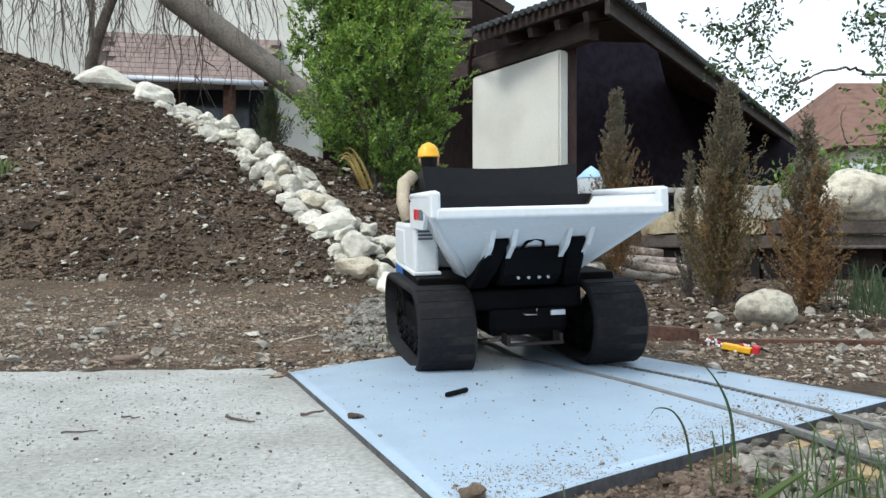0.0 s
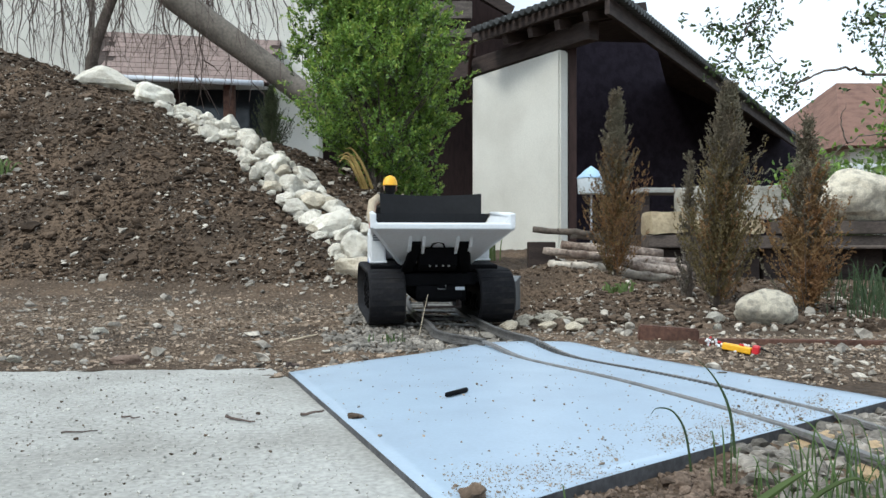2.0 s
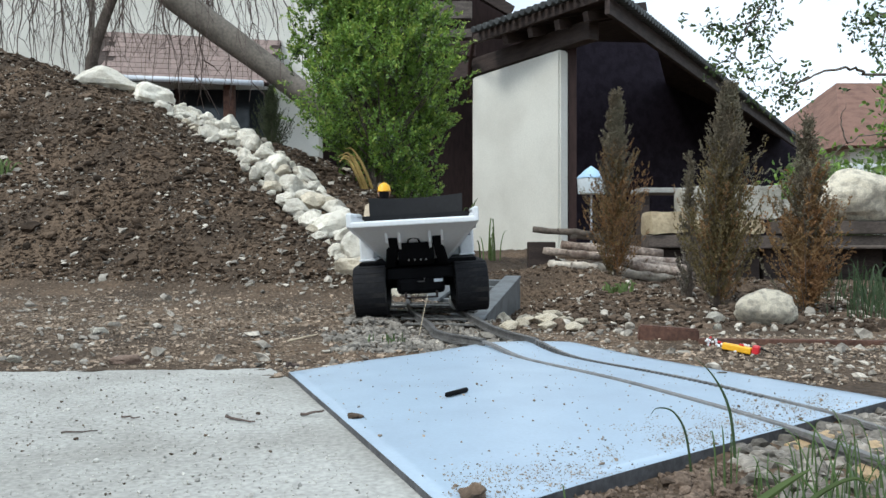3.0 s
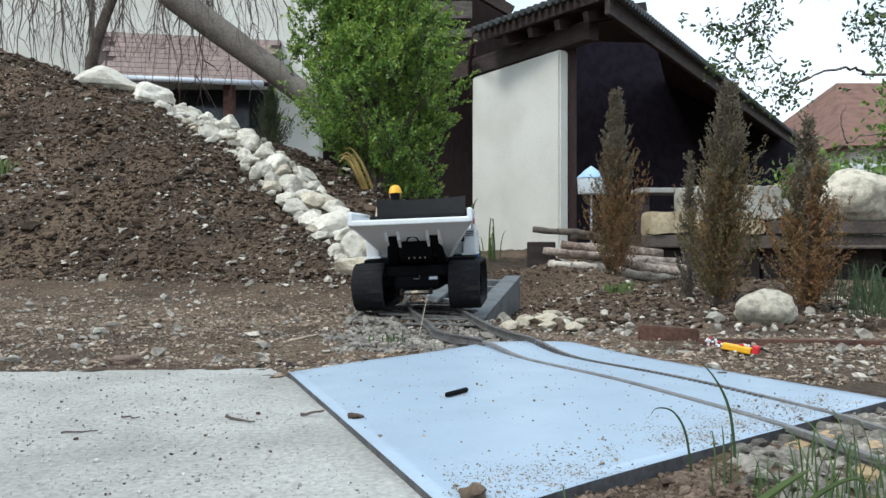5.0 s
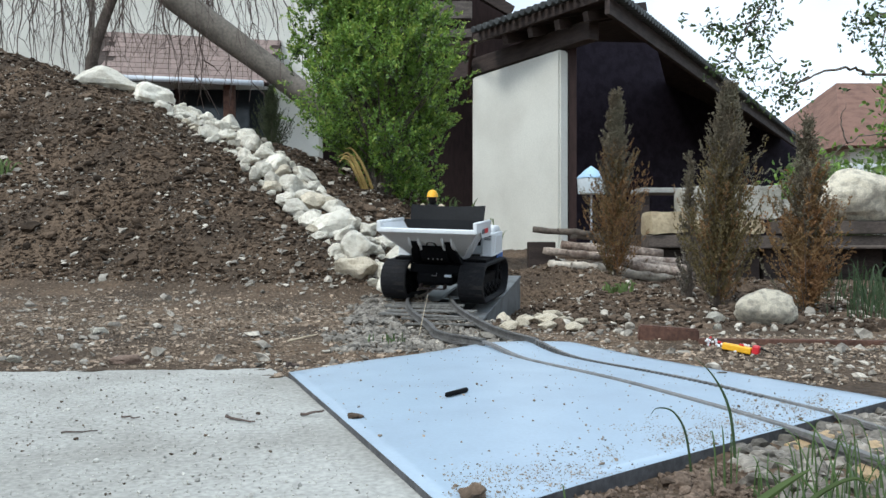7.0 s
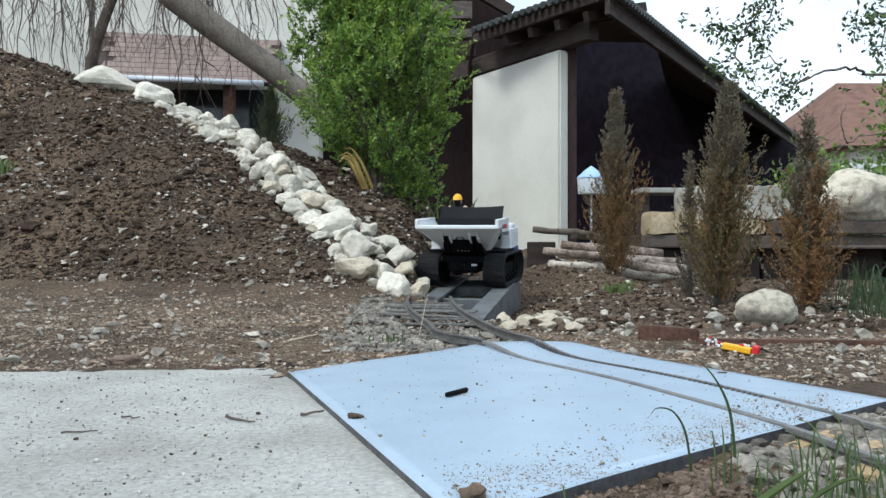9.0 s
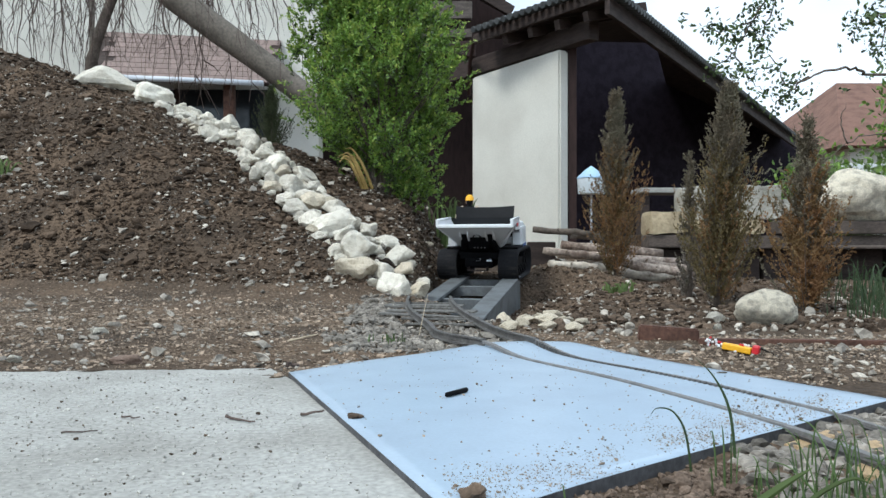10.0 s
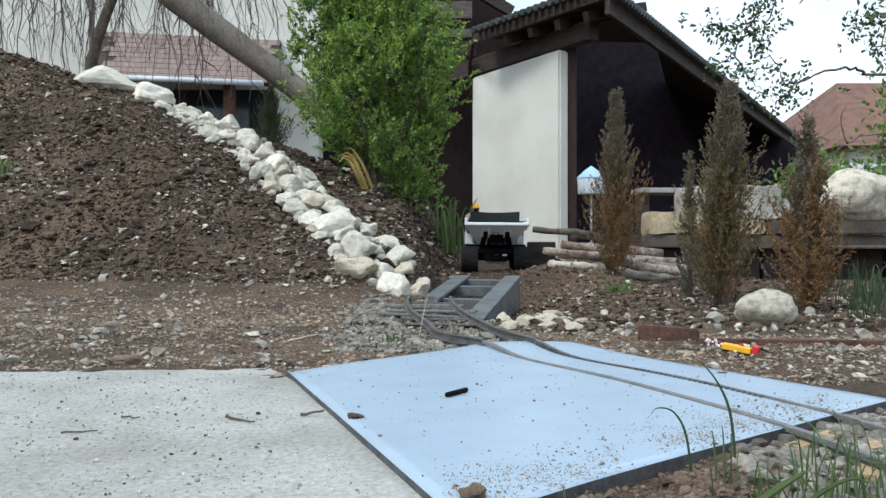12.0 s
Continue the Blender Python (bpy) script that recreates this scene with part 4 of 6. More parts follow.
def build_shrub(x, y, z, seed):
    """Stems that carry clumps; each clump is a bunch of upright leafy shoots with fresh tips."""
    g = np.random.default_rng(seed)
    shrub = thing("leafy_shrub", "large dense green broad-leaved shrub with fresh tips", "shrub", at=pose(x, y, z))
    bm = bmesh.new()
    cs, ds, col = [], [], []
    for k in range(170):
        h = 1.40 * ((k + 0.5) / 170) ** 0.85
        half, shift = shrub_form(h)
        a = g.uniform(0, 2 * np.pi)
        inner = k % 4 == 0
        lobe = 0.88 + 0.36 * math.sin(a * 3 + h * 7) * math.cos(h * 11 + a)
        f = g.uniform(0.2, 0.55) if inner else g.uniform(0.62, 1.0) * lobe
        c = np.array([shift + math.cos(a) * half * f, math.sin(a) * half * f * 0.85, h])
        foot = Vector((0.04 * math.cos(a * 5), 0.04 * math.sin(a * 5), 0.0))
        q = Vector(c)
        mid = foot.lerp(q, 0.5) + Vector((-0.25 * (q.x - shift), -0.25 * q.y, 0.02))
        if k % 2:
            tube(bm, [foot, foot.lerp(mid, 0.5), mid, mid.lerp(q, 0.55), q], [0.012, 0.010, 0.007, 0.004, 0.0015], 5)
        out = np.array([math.cos(a), math.sin(a), 0.0])
        size = g.uniform(0.75, 1.6)
        for _ in range(int(17 * size)):
            b = c + g.normal(size=3) * np.array([0.038, 0.038, 0.042]) * size
            axis = out * g.uniform(0.1, 0.8) + g.normal(size=3) * 0.38 + np.array([0, 0, 0.75])
            axis /= np.linalg.norm(axis)
            m = 21
            length = g.uniform(0.06, 0.135)
            t = np.linspace(0, 1, m)[:, None]
            cs.append(b + axis * t * length + g.normal(size=(m, 3)) * 0.003)
            ring = g.normal(size=(m, 3))
            ring -= (ring @ axis)[:, None] * axis
            ds.append(axis * (0.35 + 0.6 * t) + ring * 0.62)
            young = (t[:, 0] > 0.72) & (g.random(m) < (0.12 if inner else 0.75 * g.random() + 0.15))
            # leaves low on shoots often take the dark green, as painted inner shade
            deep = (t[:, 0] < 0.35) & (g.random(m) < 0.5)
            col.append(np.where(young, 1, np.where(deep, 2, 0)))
    tagged(part("branch", bm, BARK, shrub), kind="stuff")
    cs, ds, col = np.concatenate(cs), np.concatenate(ds), np.concatenate(col)
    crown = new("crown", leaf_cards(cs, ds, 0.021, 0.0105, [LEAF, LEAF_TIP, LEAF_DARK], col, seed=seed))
    crown.parent = shrub


build_shrub(-0.335, 4.38, 0.45, 3)


def build_conifer(x, y, height, radius, seed, mats, label, lean=0.0, dens=1.0, group="young conifers", dz=0.0, wisp=0.0):
    """A narrow thuja: leader and upswept branches with flat sprays of scale leaves; wisp thins the upper part."""
    z = float(land(x, y)) - 0.02 + dz
    g = np.random.default_rng(seed)
    tree = thing("young_conifer", label, "conifer", group=group, at=pose(x, y, z, 0, lean, 0))
    bm = bmesh.new()
    tube(bm, [(0, 0, 0), (0.004, 0, height * 0.4), (0, 0.004, height * 0.95)], [0.012, 0.008, 0.002], 6)
    part("trunk", bm, BARK, tree)
    twigs = bmesh.new()
    n = int(520 * dens * height / 0.8)
    cs, ds, col = [], [], []
    for k in range(n):
        u = 0.02 + 0.96 * (k / n) ** 0.9
        if g.random() < wisp * max(0.0, u - 0.35) * 1.4:
            continue
        h = height * u
        a = g.uniform(0, 2 * np.pi)
        lump = 0.9 + 0.42 * float(vnoise(np.array(a * 1.3 + seed), np.array(h * 16), 7))
        reach = radius * min(1.0, 0.72 + u * 1.6) * ((1 - u) ** 1.05 + 0.03) * lump * g.choice((0.45, 0.7, 0.95, 1.0, 1.18))
        out = np.array([np.cos(a), np.sin(a), 0])
        across = np.array([-np.sin(a), np.cos(a), 0])
        rise = reach * g.uniform(0.8, 1.5) + 0.02
        stem = [np.array([0, 0, h]) + out * reach * t + np.array([0, 0, 1]) * rise * t ** 1.7 for t in (0.0, 0.5, 1.0)]
        if k % 3 == 0:
            tube(twigs, stem, [0.0022, 0.0015, 0.0006], 4, cap=False)
        kind = 0 if g.random() < np.clip((u - 0.30) * 2.6, 0.04, 0.97) else (1 if g.random() < 0.78 else 2)
        for j in range(9):
            t = 0.2 + 0.8 * j / 8
            p = np.array([0, 0, h]) + out * reach * t + np.array([0, 0, 1]) * rise * t ** 1.7
            fan = across * g.normal() * 0.6 + out * 0.35 + np.array([0, 0, 0.9]) + g.normal(size=3) * 0.22
            fan /= np.linalg.norm(fan)
            m = 9
            s = np.linspace(0, 1, m)[:, None] * g.uniform(0.016, 0.034) * (0.6 + 0.5 * height)
            cs.append(p + fan * s + g.normal(size=(m, 3)) * 0.0016)
            ds.append(fan + g.normal(size=(m, 3)) * 0.38)
            col.append(np.full(m, kind))
    tagged(part("twig", twigs, BARK, tree), kind="stuff")
    cs, ds, col = np.concatenate(cs), np.concatenate(ds), np.concatenate(col)
    crown = new("crown", leaf_cards(cs, ds, 0.0095, 0.0042, mats, col, seed=seed))
    crown.parent = tree


TH = [THUJA_TOP, THUJA_LOW, THUJA_DARK]
build_conifer(0.856, 3.8, 0.925, 0.160, 21, TH, "narrow young conifer, browning towards its foot")
build_conifer(0.925, 2.6, 0.75, 0.155, 22, [THUJA_TOP, THUJA_DARK, THUJA_LOW], "bushy young conifer with grey top and olive brown base", lean=3.5)
build_conifer(1.082, 2.28, 0.59, 0.125, 23, [THUJA_TOP, THUJA_LOW, THUJA_LOW], "young conifer turned rusty brown in its lower half", wisp=1.0)
build_conifer(0.915, 2.85, 0.54, 0.050, 24, [THUJA_TOP, TRUNK_GREY, THUJA_TOP], "small dried grey conifer with sparse twigs", dens=0.22, wisp=0.5)
build_conifer(-1.345, 6.0, 0.60, 0.17, 25, [CONIFER_DARK, CONIFER_DARK, CONIFER_DARK], "small dark green conifer on the bank", group="", dz=-0.09)


# ---- stones, logs, terrace ----
def stone_meshes(name, mat, n, rough=0.25, sub=3, seed0=0):
    out = []
    for k in range(n):
        bm = bmesh.new()
        stone(bm, (0, 0, 0), (1.0, 0.78 + 0.1 * (k % 3), 0.62 + 0.08 * (k % 4)), seed0 + 3.3 * k + 1, sub, rough)
        out.append(finish(name, bm, mat))
    return out


WHITE_MESH = stone_meshes("stone", WHITE_STONE, 9, 0.21)
BEIGE_MESH = stone_meshes("stone", BEIGE_STONE, 6, 0.25, seed0=40)
LICHEN_STONE = material("lichen_stone", (0.66, 0.60, 0.48), 0.88, var=0.25, scale=9, fine=70, bump=0.9, dist=0.008, second=(0.40, 0.36, 0.29), mix=(0.45, 0.62))
ROUND_MESH = stone_meshes("stone", LICHEN_STONE, 3, 0.13, 4, seed0=90)


BROWN_STONE = material("brown_stone", (0.22, 0.155, 0.12), 0.85, var=0.2, scale=14, fine=80, bump=0.6, dist=0.004)
BROWN_MESH = stone_meshes("stone", BROWN_STONE, 1, 0.22, seed0=70)


def stone_at(parent, meshes, x, y, size, rr, sink=0.25, squash=1.0):
    z = float(land(x, y)) + size * (0.5 - sink) * 0.62 * squash
    m = Matrix.LocRotScale((x, y, z), Euler((rr.uniform(-0.5, 0.5), rr.uniform(-0.5, 0.5), rr.uniform(0, 6.3))), (size, size * rr.uniform(0.8, 1.1), size * squash * rr.uniform(0.8, 1.1)))
    return shared("stone", rr.choice(meshes), parent, m)


def build_stream():
    """The band of white stones that runs down the edge of the heap to the ramp."""
    rr = random.Random(5)
    band = thing("stone_band", "band of whitish rounded stones lining the heap", "stones")
    line = spline([(-0.11, 2.80, 0), (-0.20, 2.94, 0), (-0.375, 3.15, 0), (-0.59, 3.47, 0), (-1.15, 4.36, 0), (-1.75, 5.05, 0)], 40)
    placed = []
    tries = 0
    for x, y, size, turn in ((-0.475, 3.28, 0.165, 0.4), (-0.335, 3.06, 0.165, 1.1), (-0.465, 3.44, 0.13, 2.0)):
        placed.append((Vector((x, y, 0)), size))
        shared("stone", WHITE_MESH[len(placed) % 4], band, Matrix.LocRotScale((x, y, float(land(x, y)) + size * 0.22), Euler((0.35, -0.3, turn)), (size * 1.15, size * 0.9, size)))
    while len(placed) < 440 and tries < 16000:
        tries += 1
        k = rr.randrange(len(line) - 1)
        p = line[k]
        d = (line[k + 1] - p).normalized()
        side = Vector((d.y, -d.x, 0))
        u = k / len(line)
        half = 0.185 + 0.03 * math.sin(u * 9) - 0.04 * max(0, 1 - u / 0.2)
        off = rr.uniform(-half * (0.52 + 0.13 * min(1.0, u * 2)), half * 0.95)
        q = p + side * off + d * rr.uniform(0, 0.03)
        size = (rr.choice((0.10, 0.12, 0.15, 0.18)) if tries < 700 else rr.choice((0.06, 0.07, 0.085, 0.10, 0.12))) * (1.0 if 0.18 < u < 0.5 else 0.8 if u < 0.18 else 0.9)
        if (q.y < 2.84 and q.x > -0.16) or (q.y < 3.1 and q.x > -0.10):
            continue
        if any((q - w).length < (size + sz) * 0.36 for w, sz in placed):
            continue
        placed.append((q, size))
        stone_at(band, WHITE_MESH if rr.random() < 0.9 else BEIGE_MESH, q.x, q.y, size, rr, 0.12 + (0.22 if off < -half * 0.3 else 0.0))


build_stream()


def single_rock(name, x, y, size, mesh, label, turn=0.0, sink=0.2, group="", lift=None):
    z = (float(land(x, y)) if lift is None else lift) + size[2] * (0.5 - sink) * 0.7
    ob = new(name, mesh)
    ob.matrix_basis = Matrix.LocRotScale((x, y, z), Euler((0, 0, turn)), size)
    return tagged(ob, label, "rock", group)


single_rock("boulder", -2.28, 5.12, (0.50, 0.28, 0.25), WHITE_MESH[7], "large pale weathered boulder on the heap's crest", 0.15, 0.25)
single_rock("boulder", -1.92, 5.1, (0.32, 0.26, 0.28), WHITE_MESH[5], "large white angular boulder on the heap's crest", 1.2)
single_rock("boulder", 0.836, 1.99, (0.165, 0.12, 0.145), ROUND_MESH[1], "rounded beige boulder among the conifers", 0.1, 0.12)
single_rock("rock", 0.715, 2.02, (0.058, 0.05, 0.055), WHITE_MESH[1], "small whitish rock beside the boulder", 0.6, 0.1)
single_rock("rock", 0.66, 1.85, (0.03, 0.03, 0.025), WHITE_MESH[3], "small whitish rock beside the boulder", 0.6, 0.1)
single_rock("rock", -0.775, 1.73, (0.052, 0.04, 0.036), WHITE_MESH[4], "whitish flat rock on the trodden soil", 0.3, 0.2)
single_rock("rock", -0.745, 1.33, (0.028, 0.025, 0.022), WHITE_MESH[6], "small whitish rock beside the slab", 0.3, 0.2)
single_rock("rock", -0.535, 1.29, (0.062, 0.04, 0.034), BROWN_MESH[0], "flat brown rock beside the slab", 0.1, 0.15)
rr0 = random.Random(12)
for bx, by, bs in ((0.175, 2.22, 0.07), (0.235, 2.16, 0.058), (0.275, 2.14, 0.05), (0.30, 2.10, 0.062), (0.22, 2.03, 0.05), (0.265, 2.00, 0.07), (0.32, 2.00, 0.05), (0.35, 1.95, 0.05), (0.20, 1.93, 0.045), (0.16, 1.87, 0.05), (0.25, 1.84, 0.055), (0.31, 1.83, 0.05)):
    single_rock("rock", bx, by, (bs, bs * 0.8, bs * 0.72), rr0.choice(BEIGE_MESH), "beige rounded rock beside the ramp", rr0.uniform(0, 6), 0.1, group="rocks beside the ramp")
for bx, by, bs in ((-0.46, 3.75, 0.0), (-0.36, 4.35, 0.085), (-0.08, 4.2, 0.07), (-0.62, 4.9, 0.08), (-0.10, 3.6, 0.06)):
    if bs:
        single_rock("rock", bx, by, (bs, bs * 0.8, bs * 0.7), rr0.choice(BEIGE_MESH), "brown-grey rock lying in the soil bank", rr0.uniform(0, 6), 0.25)


TERRACE_WOOD = material("terrace_wood", (0.12, 0.095, 0.08), 0.85, var=0.35, scale=5, fine=50, bump=0.6, dist=0.004, stretch=(1, 5, 5))
PALE_LOG = material("pale_log", (0.55, 0.49, 0.41), 0.85, var=0.25, scale=12, fine=70, bump=0.5, dist=0.004, second=(0.30, 0.24, 0.19), mix=(0.5, 0.7))


def log(name, a, b, r, label, group="stacked logs", mat=None, seed=0):
    g = random.Random(seed)
    a, b = Vector(a), Vector(b)
    n = 7
    pts = [a.lerp(b, k / n) + Vector((g.uniform(-1, 1), g.uniform(-1, 1), g.uniform(-1, 1))) * r * 0.22 for k in range(n + 1)]
    bm = bmesh.new()
    tube(bm, pts, [r * g.uniform(0.85, 1.12) for _ in pts], 12)
    stub = pts[3]
    tube(bm, [stub, stub + Vector((g.uniform(-0.3, 0.3), -1.0, g.uniform(0.2, 0.9))) * r * 1.5], [r * 0.35, r * 0.22], 7)
    t = thing(name, label, "log", group=group, bm=bm, mat=mat or LOG_BARK)
    return t


log("log", (0.49, 4.15, 0.285), (0.80, 4.1, 0.262), 0.019, "dark weathered log on top of the stack", mat=BARK, seed=1)
log("log", (0.68, 4.12, 0.262), (1.02, 4.14, 0.225), 0.024, "grey barked log on the stack", mat=TRUNK_GREY, seed=2)
log("log", (0.63, 4.06, 0.205), (1.18, 4.12, 0.150), 0.025, "weathered grey-brown log in a stack", seed=3)
log("log", (0.60, 4.00, 0.155), (1.26, 4.10, 0.110), 0.022, "weathered grey-brown log in a stack", seed=4)
log("log", (0.56, 3.93, 0.100), (0.84, 3.98, 0.078), 0.026, "pale birch log in a stack", mat=PALE_LOG, seed=5)
log("log", (0.84, 3.98, 0.135), (1.32, 4.04, 0.062), 0.026, "weathered grey-brown log in a stack", seed=6)
log("log", (0.88, 3.94, 0.070), (1.30, 4.00, 0.014), 0.027, "pale birch log in a stack", mat=PALE_LOG, seed=7)
log("log", (0.525, 3.80, 0.104), (0.78, 3.86, 0.086), 0.021, "pale birch log in a stack", mat=PALE_LOG, seed=11)
log("log", (0.51, 3.90, 0.172), (0.80, 3.95, 0.140), 0.020, "weathered grey-brown log in a stack", seed=12)
log("log", (0.95, 3.86, 0.098), (1.26, 3.92, 0.058), 0.022, "weathered grey-brown log in a stack", seed=13)
log("log", (0.70, 4.04, 0.050), (1.24, 4.12, 0.030), 0.030, "dark log at the bottom of the stack", mat=BARK, seed=8)
log("log", (0.72, 4.10, 0.100), (1.28, 4.16, 0.080), 0.030, "dark log inside the stack", mat=BARK, seed=9)
bmk = bmesh.new()
box(bmk, (0.47, 4.22, 0.0), (0.62, 4.30, 0.22), bevel=0.006)
thing("timber_block", "dark brown timber block beside the logs", "timber", bm=bmk, mat=DARK_WOOD)


def block(name, lo, hi, mat, label, cat, turn=0.0, group="", rough=0.012, seed=1):
    """A hewn block with uneven faces."""
    bm = bmesh.new()
    c = Vector([(p + q) / 2 for p, q in zip(lo, hi)])
    s = Vector([q - p for p, q in zip(lo, hi)])
    bmesh.ops.create_cube(bm, size=1.0, matrix=Matrix.Diagonal((*s, 1)))
    bmesh.ops.subdivide_edges(bm, edges=list(bm.edges), cuts=5, use_grid_fill=True)
    for v in bm.verts:
        e = sum(abs(abs(v.co[i]) - s[i] / 2) < 1e-5 for i in range(3))
        if e >= 2:
            v.co *= 0.975 if e == 2 else 0.95
        v.co += Vector((noise.noise(v.co * 11 + Vector((seed, 0, 0))), noise.noise(v.co * 11 + Vector((0, seed, 0))), noise.noise(v.co * 11 + Vector((0, 0, seed))))) * rough
    return thing(name, label, cat, group=group, at=Matrix.Translation(c) @ pose(0, 0, 0, 0, 0, turn), bm=bm, mat=mat)


GREY_STONE = material("grey_stone", (0.42, 0.40, 0.35), 0.9, var=0.2, scale=7, fine=60, bump=0.7, dist=0.008, second=(0.26, 0.25, 0.21), mix=(0.42, 0.68))
SAND_STONE = material("sand_stone", (0.50, 0.41, 0.27), 0.9, var=0.18, scale=8, fine=60, bump=0.6, dist=0.006, second=(0.33, 0.26, 0.17), mix=(0.45, 0.7))
block("stone_block", (1.15, 4.25, 0.265), (1.345, 4.45, 0.385), SAND_STONE, "sandy yellow hewn stone block on the terrace edge", "stone block", 3, "terrace blocks", seed=2)
block("stone_block", (1.35, 4.30, 0.34), (1.62, 4.5, 0.53), GREY_STONE, "grey hewn stone block on the terrace edge", "stone block", -2, "terrace blocks", seed=5)
block("stone_block", (1.64, 4.30, 0.35), (1.90, 4.5, 0.54), GREY_STONE, "grey hewn stone block on the terrace edge", "stone block", 2, "terrace blocks", seed=8)
block("stone_block", (1.37, 4.22, 0.265), (1.78, 4.40, 0.338), SAND_STONE, "flat sandy stone under the grey blocks", "stone block", 1, "terrace blocks", seed=11)
block("stone_block", (1.92, 4.34, 0.34), (2.12, 4.5, 0.46), GREY_STONE, "grey hewn stone block on the terrace edge", "stone block", 2, "terrace blocks", seed=13)
single_rock("boulder", 2.33, 4.3, (0.48, 0.36, 0.38), ROUND_MESH[2], "large rounded pale boulder on the terrace timbers", 0.2, 0.02, lift=0.345)
for k, (x0, x1, z0, z1, yy) in enumerate(((1.84, 3.4, 0.262, 0.335, 4.20), (1.60, 3.4, 0.182, 0.255, 4.24), (1.14, 1.62, 0.185, 0.258, 4.26), (2.1, 3.4, 0.18, 0.20, 4.12))):
    bm = bmesh.new()
    box(bm, (x0, yy, z0), (x1, yy + 0.16, z1), bevel=0.008)
    thing("timber_beam", "weathered grey timber beam of the terrace edge", "beam", group="terrace timbers", bm=bm, mat=TERRACE_WOOD)
for x0, x1 in ((1.16, 1.8), (1.82, 2.5), (2.52, 3.4)):
    bm = bmesh.new()
    box(bm, (x0, 4.36, -0.05), (x1, 4.42, 0.18), bevel=0.006)
    thing("retaining_board", "dark board holding back the terrace", "board", group="retaining boards", bm=bm, mat=DARK_WOOD)
bm = bmesh.new()
prism(bm, [(1.12, 4.45), (3.6, 4.45), (3.6, 5.6), (1.12, 5.6)], "z", 0.0, 0.262)
thing("terrace", "dark earth terrace behind the timbers", "terrace", kind="structure", bm=bm, mat=SOIL)
bm = bmesh.new()
bench = thing("bench", "pale grey weathered bench in front of the shed", "bench", at=pose(1.8, 6.15, float(land(1.8, 6.15))))
bh = 0.62 - float(land(1.8, 6.15))
box(bm, (-0.26, -0.15, bh), (0.26, 0.15, bh + 0.04), bevel=0.006)
part("seat", bm, CONCRETE, bench)
for bx in (-0.2, 0.2):
    bm = bmesh.new()
    box(bm, (bx - 0.03, -0.1, -0.02), (bx + 0.03, 0.1, bh), bevel=0.006)
    part("leg", bm, DARK_WOOD, bench, "dark wooden leg")


def build_parasol():
    par = thing("parasol", "small closed-sided white and pale blue parasol", "parasol", at=pose(1.352, 7.0, float(land(1.35, 7.0))))
    bm = bmesh.new()
    tube(bm, [(0, 0, 0), (0, 0, 0.81)], 0.009, 8)
    part("pole", bm, GUTTER, par)
    bm = bmesh.new()
    tube(bm, [(0, 0, 0.575), (0, 0, 0.58), (0, 0, 0.70), (0, 0, 0.72)], [0.118, 0.120, 0.126, 0.128], 6)
    part("valance", bm, CLOTH_WHITE, par)
    bm = bmesh.new()
    tube(bm, [(0, 0, 0.715), (0, 0, 0.725), (0, 0, 0.79), (0, 0, 0.83)], [0.131, 0.130, 0.062, 0.006], 6)
    part("canopy", bm, CLOTH_BLUE, par)


build_parasol()

# ---- loose earth, pebbles, ballast ----
ICO_V = np.array([(0, 0, -1), (0.72, -0.53, -0.45), (-0.28, -0.85, -0.45), (-0.89, 0, -0.45), (-0.28, 0.85, -0.45), (0.72, 0.53, -0.45),
                  (0.28, -0.85, 0.45), (-0.72, -0.53, 0.45), (-0.72, 0.53, 0.45), (0.28, 0.85, 0.45), (0.89, 0, 0.45), (0, 0, 1)])
ICO_F = np.array([(0, 1, 2), (1, 0, 5), (0, 2, 3), (0, 3, 4), (0, 4, 5), (1, 5, 10), (2, 1, 6), (3, 2, 7), (4, 3, 8), (5, 4, 9),
                  (1, 10, 6), (2, 6, 7), (3, 7, 8), (4, 8, 9), (5, 9, 10), (6, 10, 11), (7, 6, 11), (8, 7, 11), (9, 8, 11), (10, 9, 11)])


def finer(v, f):
    """Each triangle in four, on the ball."""
    v, out, mid = [tuple(p) for p in v], [], {}

    def half(a, b):
        k = (min(a, b), max(a, b))
        if k not in mid:
            q = (np.array(v[a]) + np.array(v[b])) / 2
            v.append(tuple(q / np.linalg.norm(q)))
            mid[k] = len(v) - 1
        return mid[k]
    for a, b, c in f:
        ab, bc, ca = half(a, b), half(b, c), half(c, a)
        out += [(a, ab, ca), (b, bc, ab), (c, ca, bc), (ab, bc, ca)]
    return np.array(v), np.array(out)


BALL_V, BALL_F = finer(ICO_V, ICO_F)


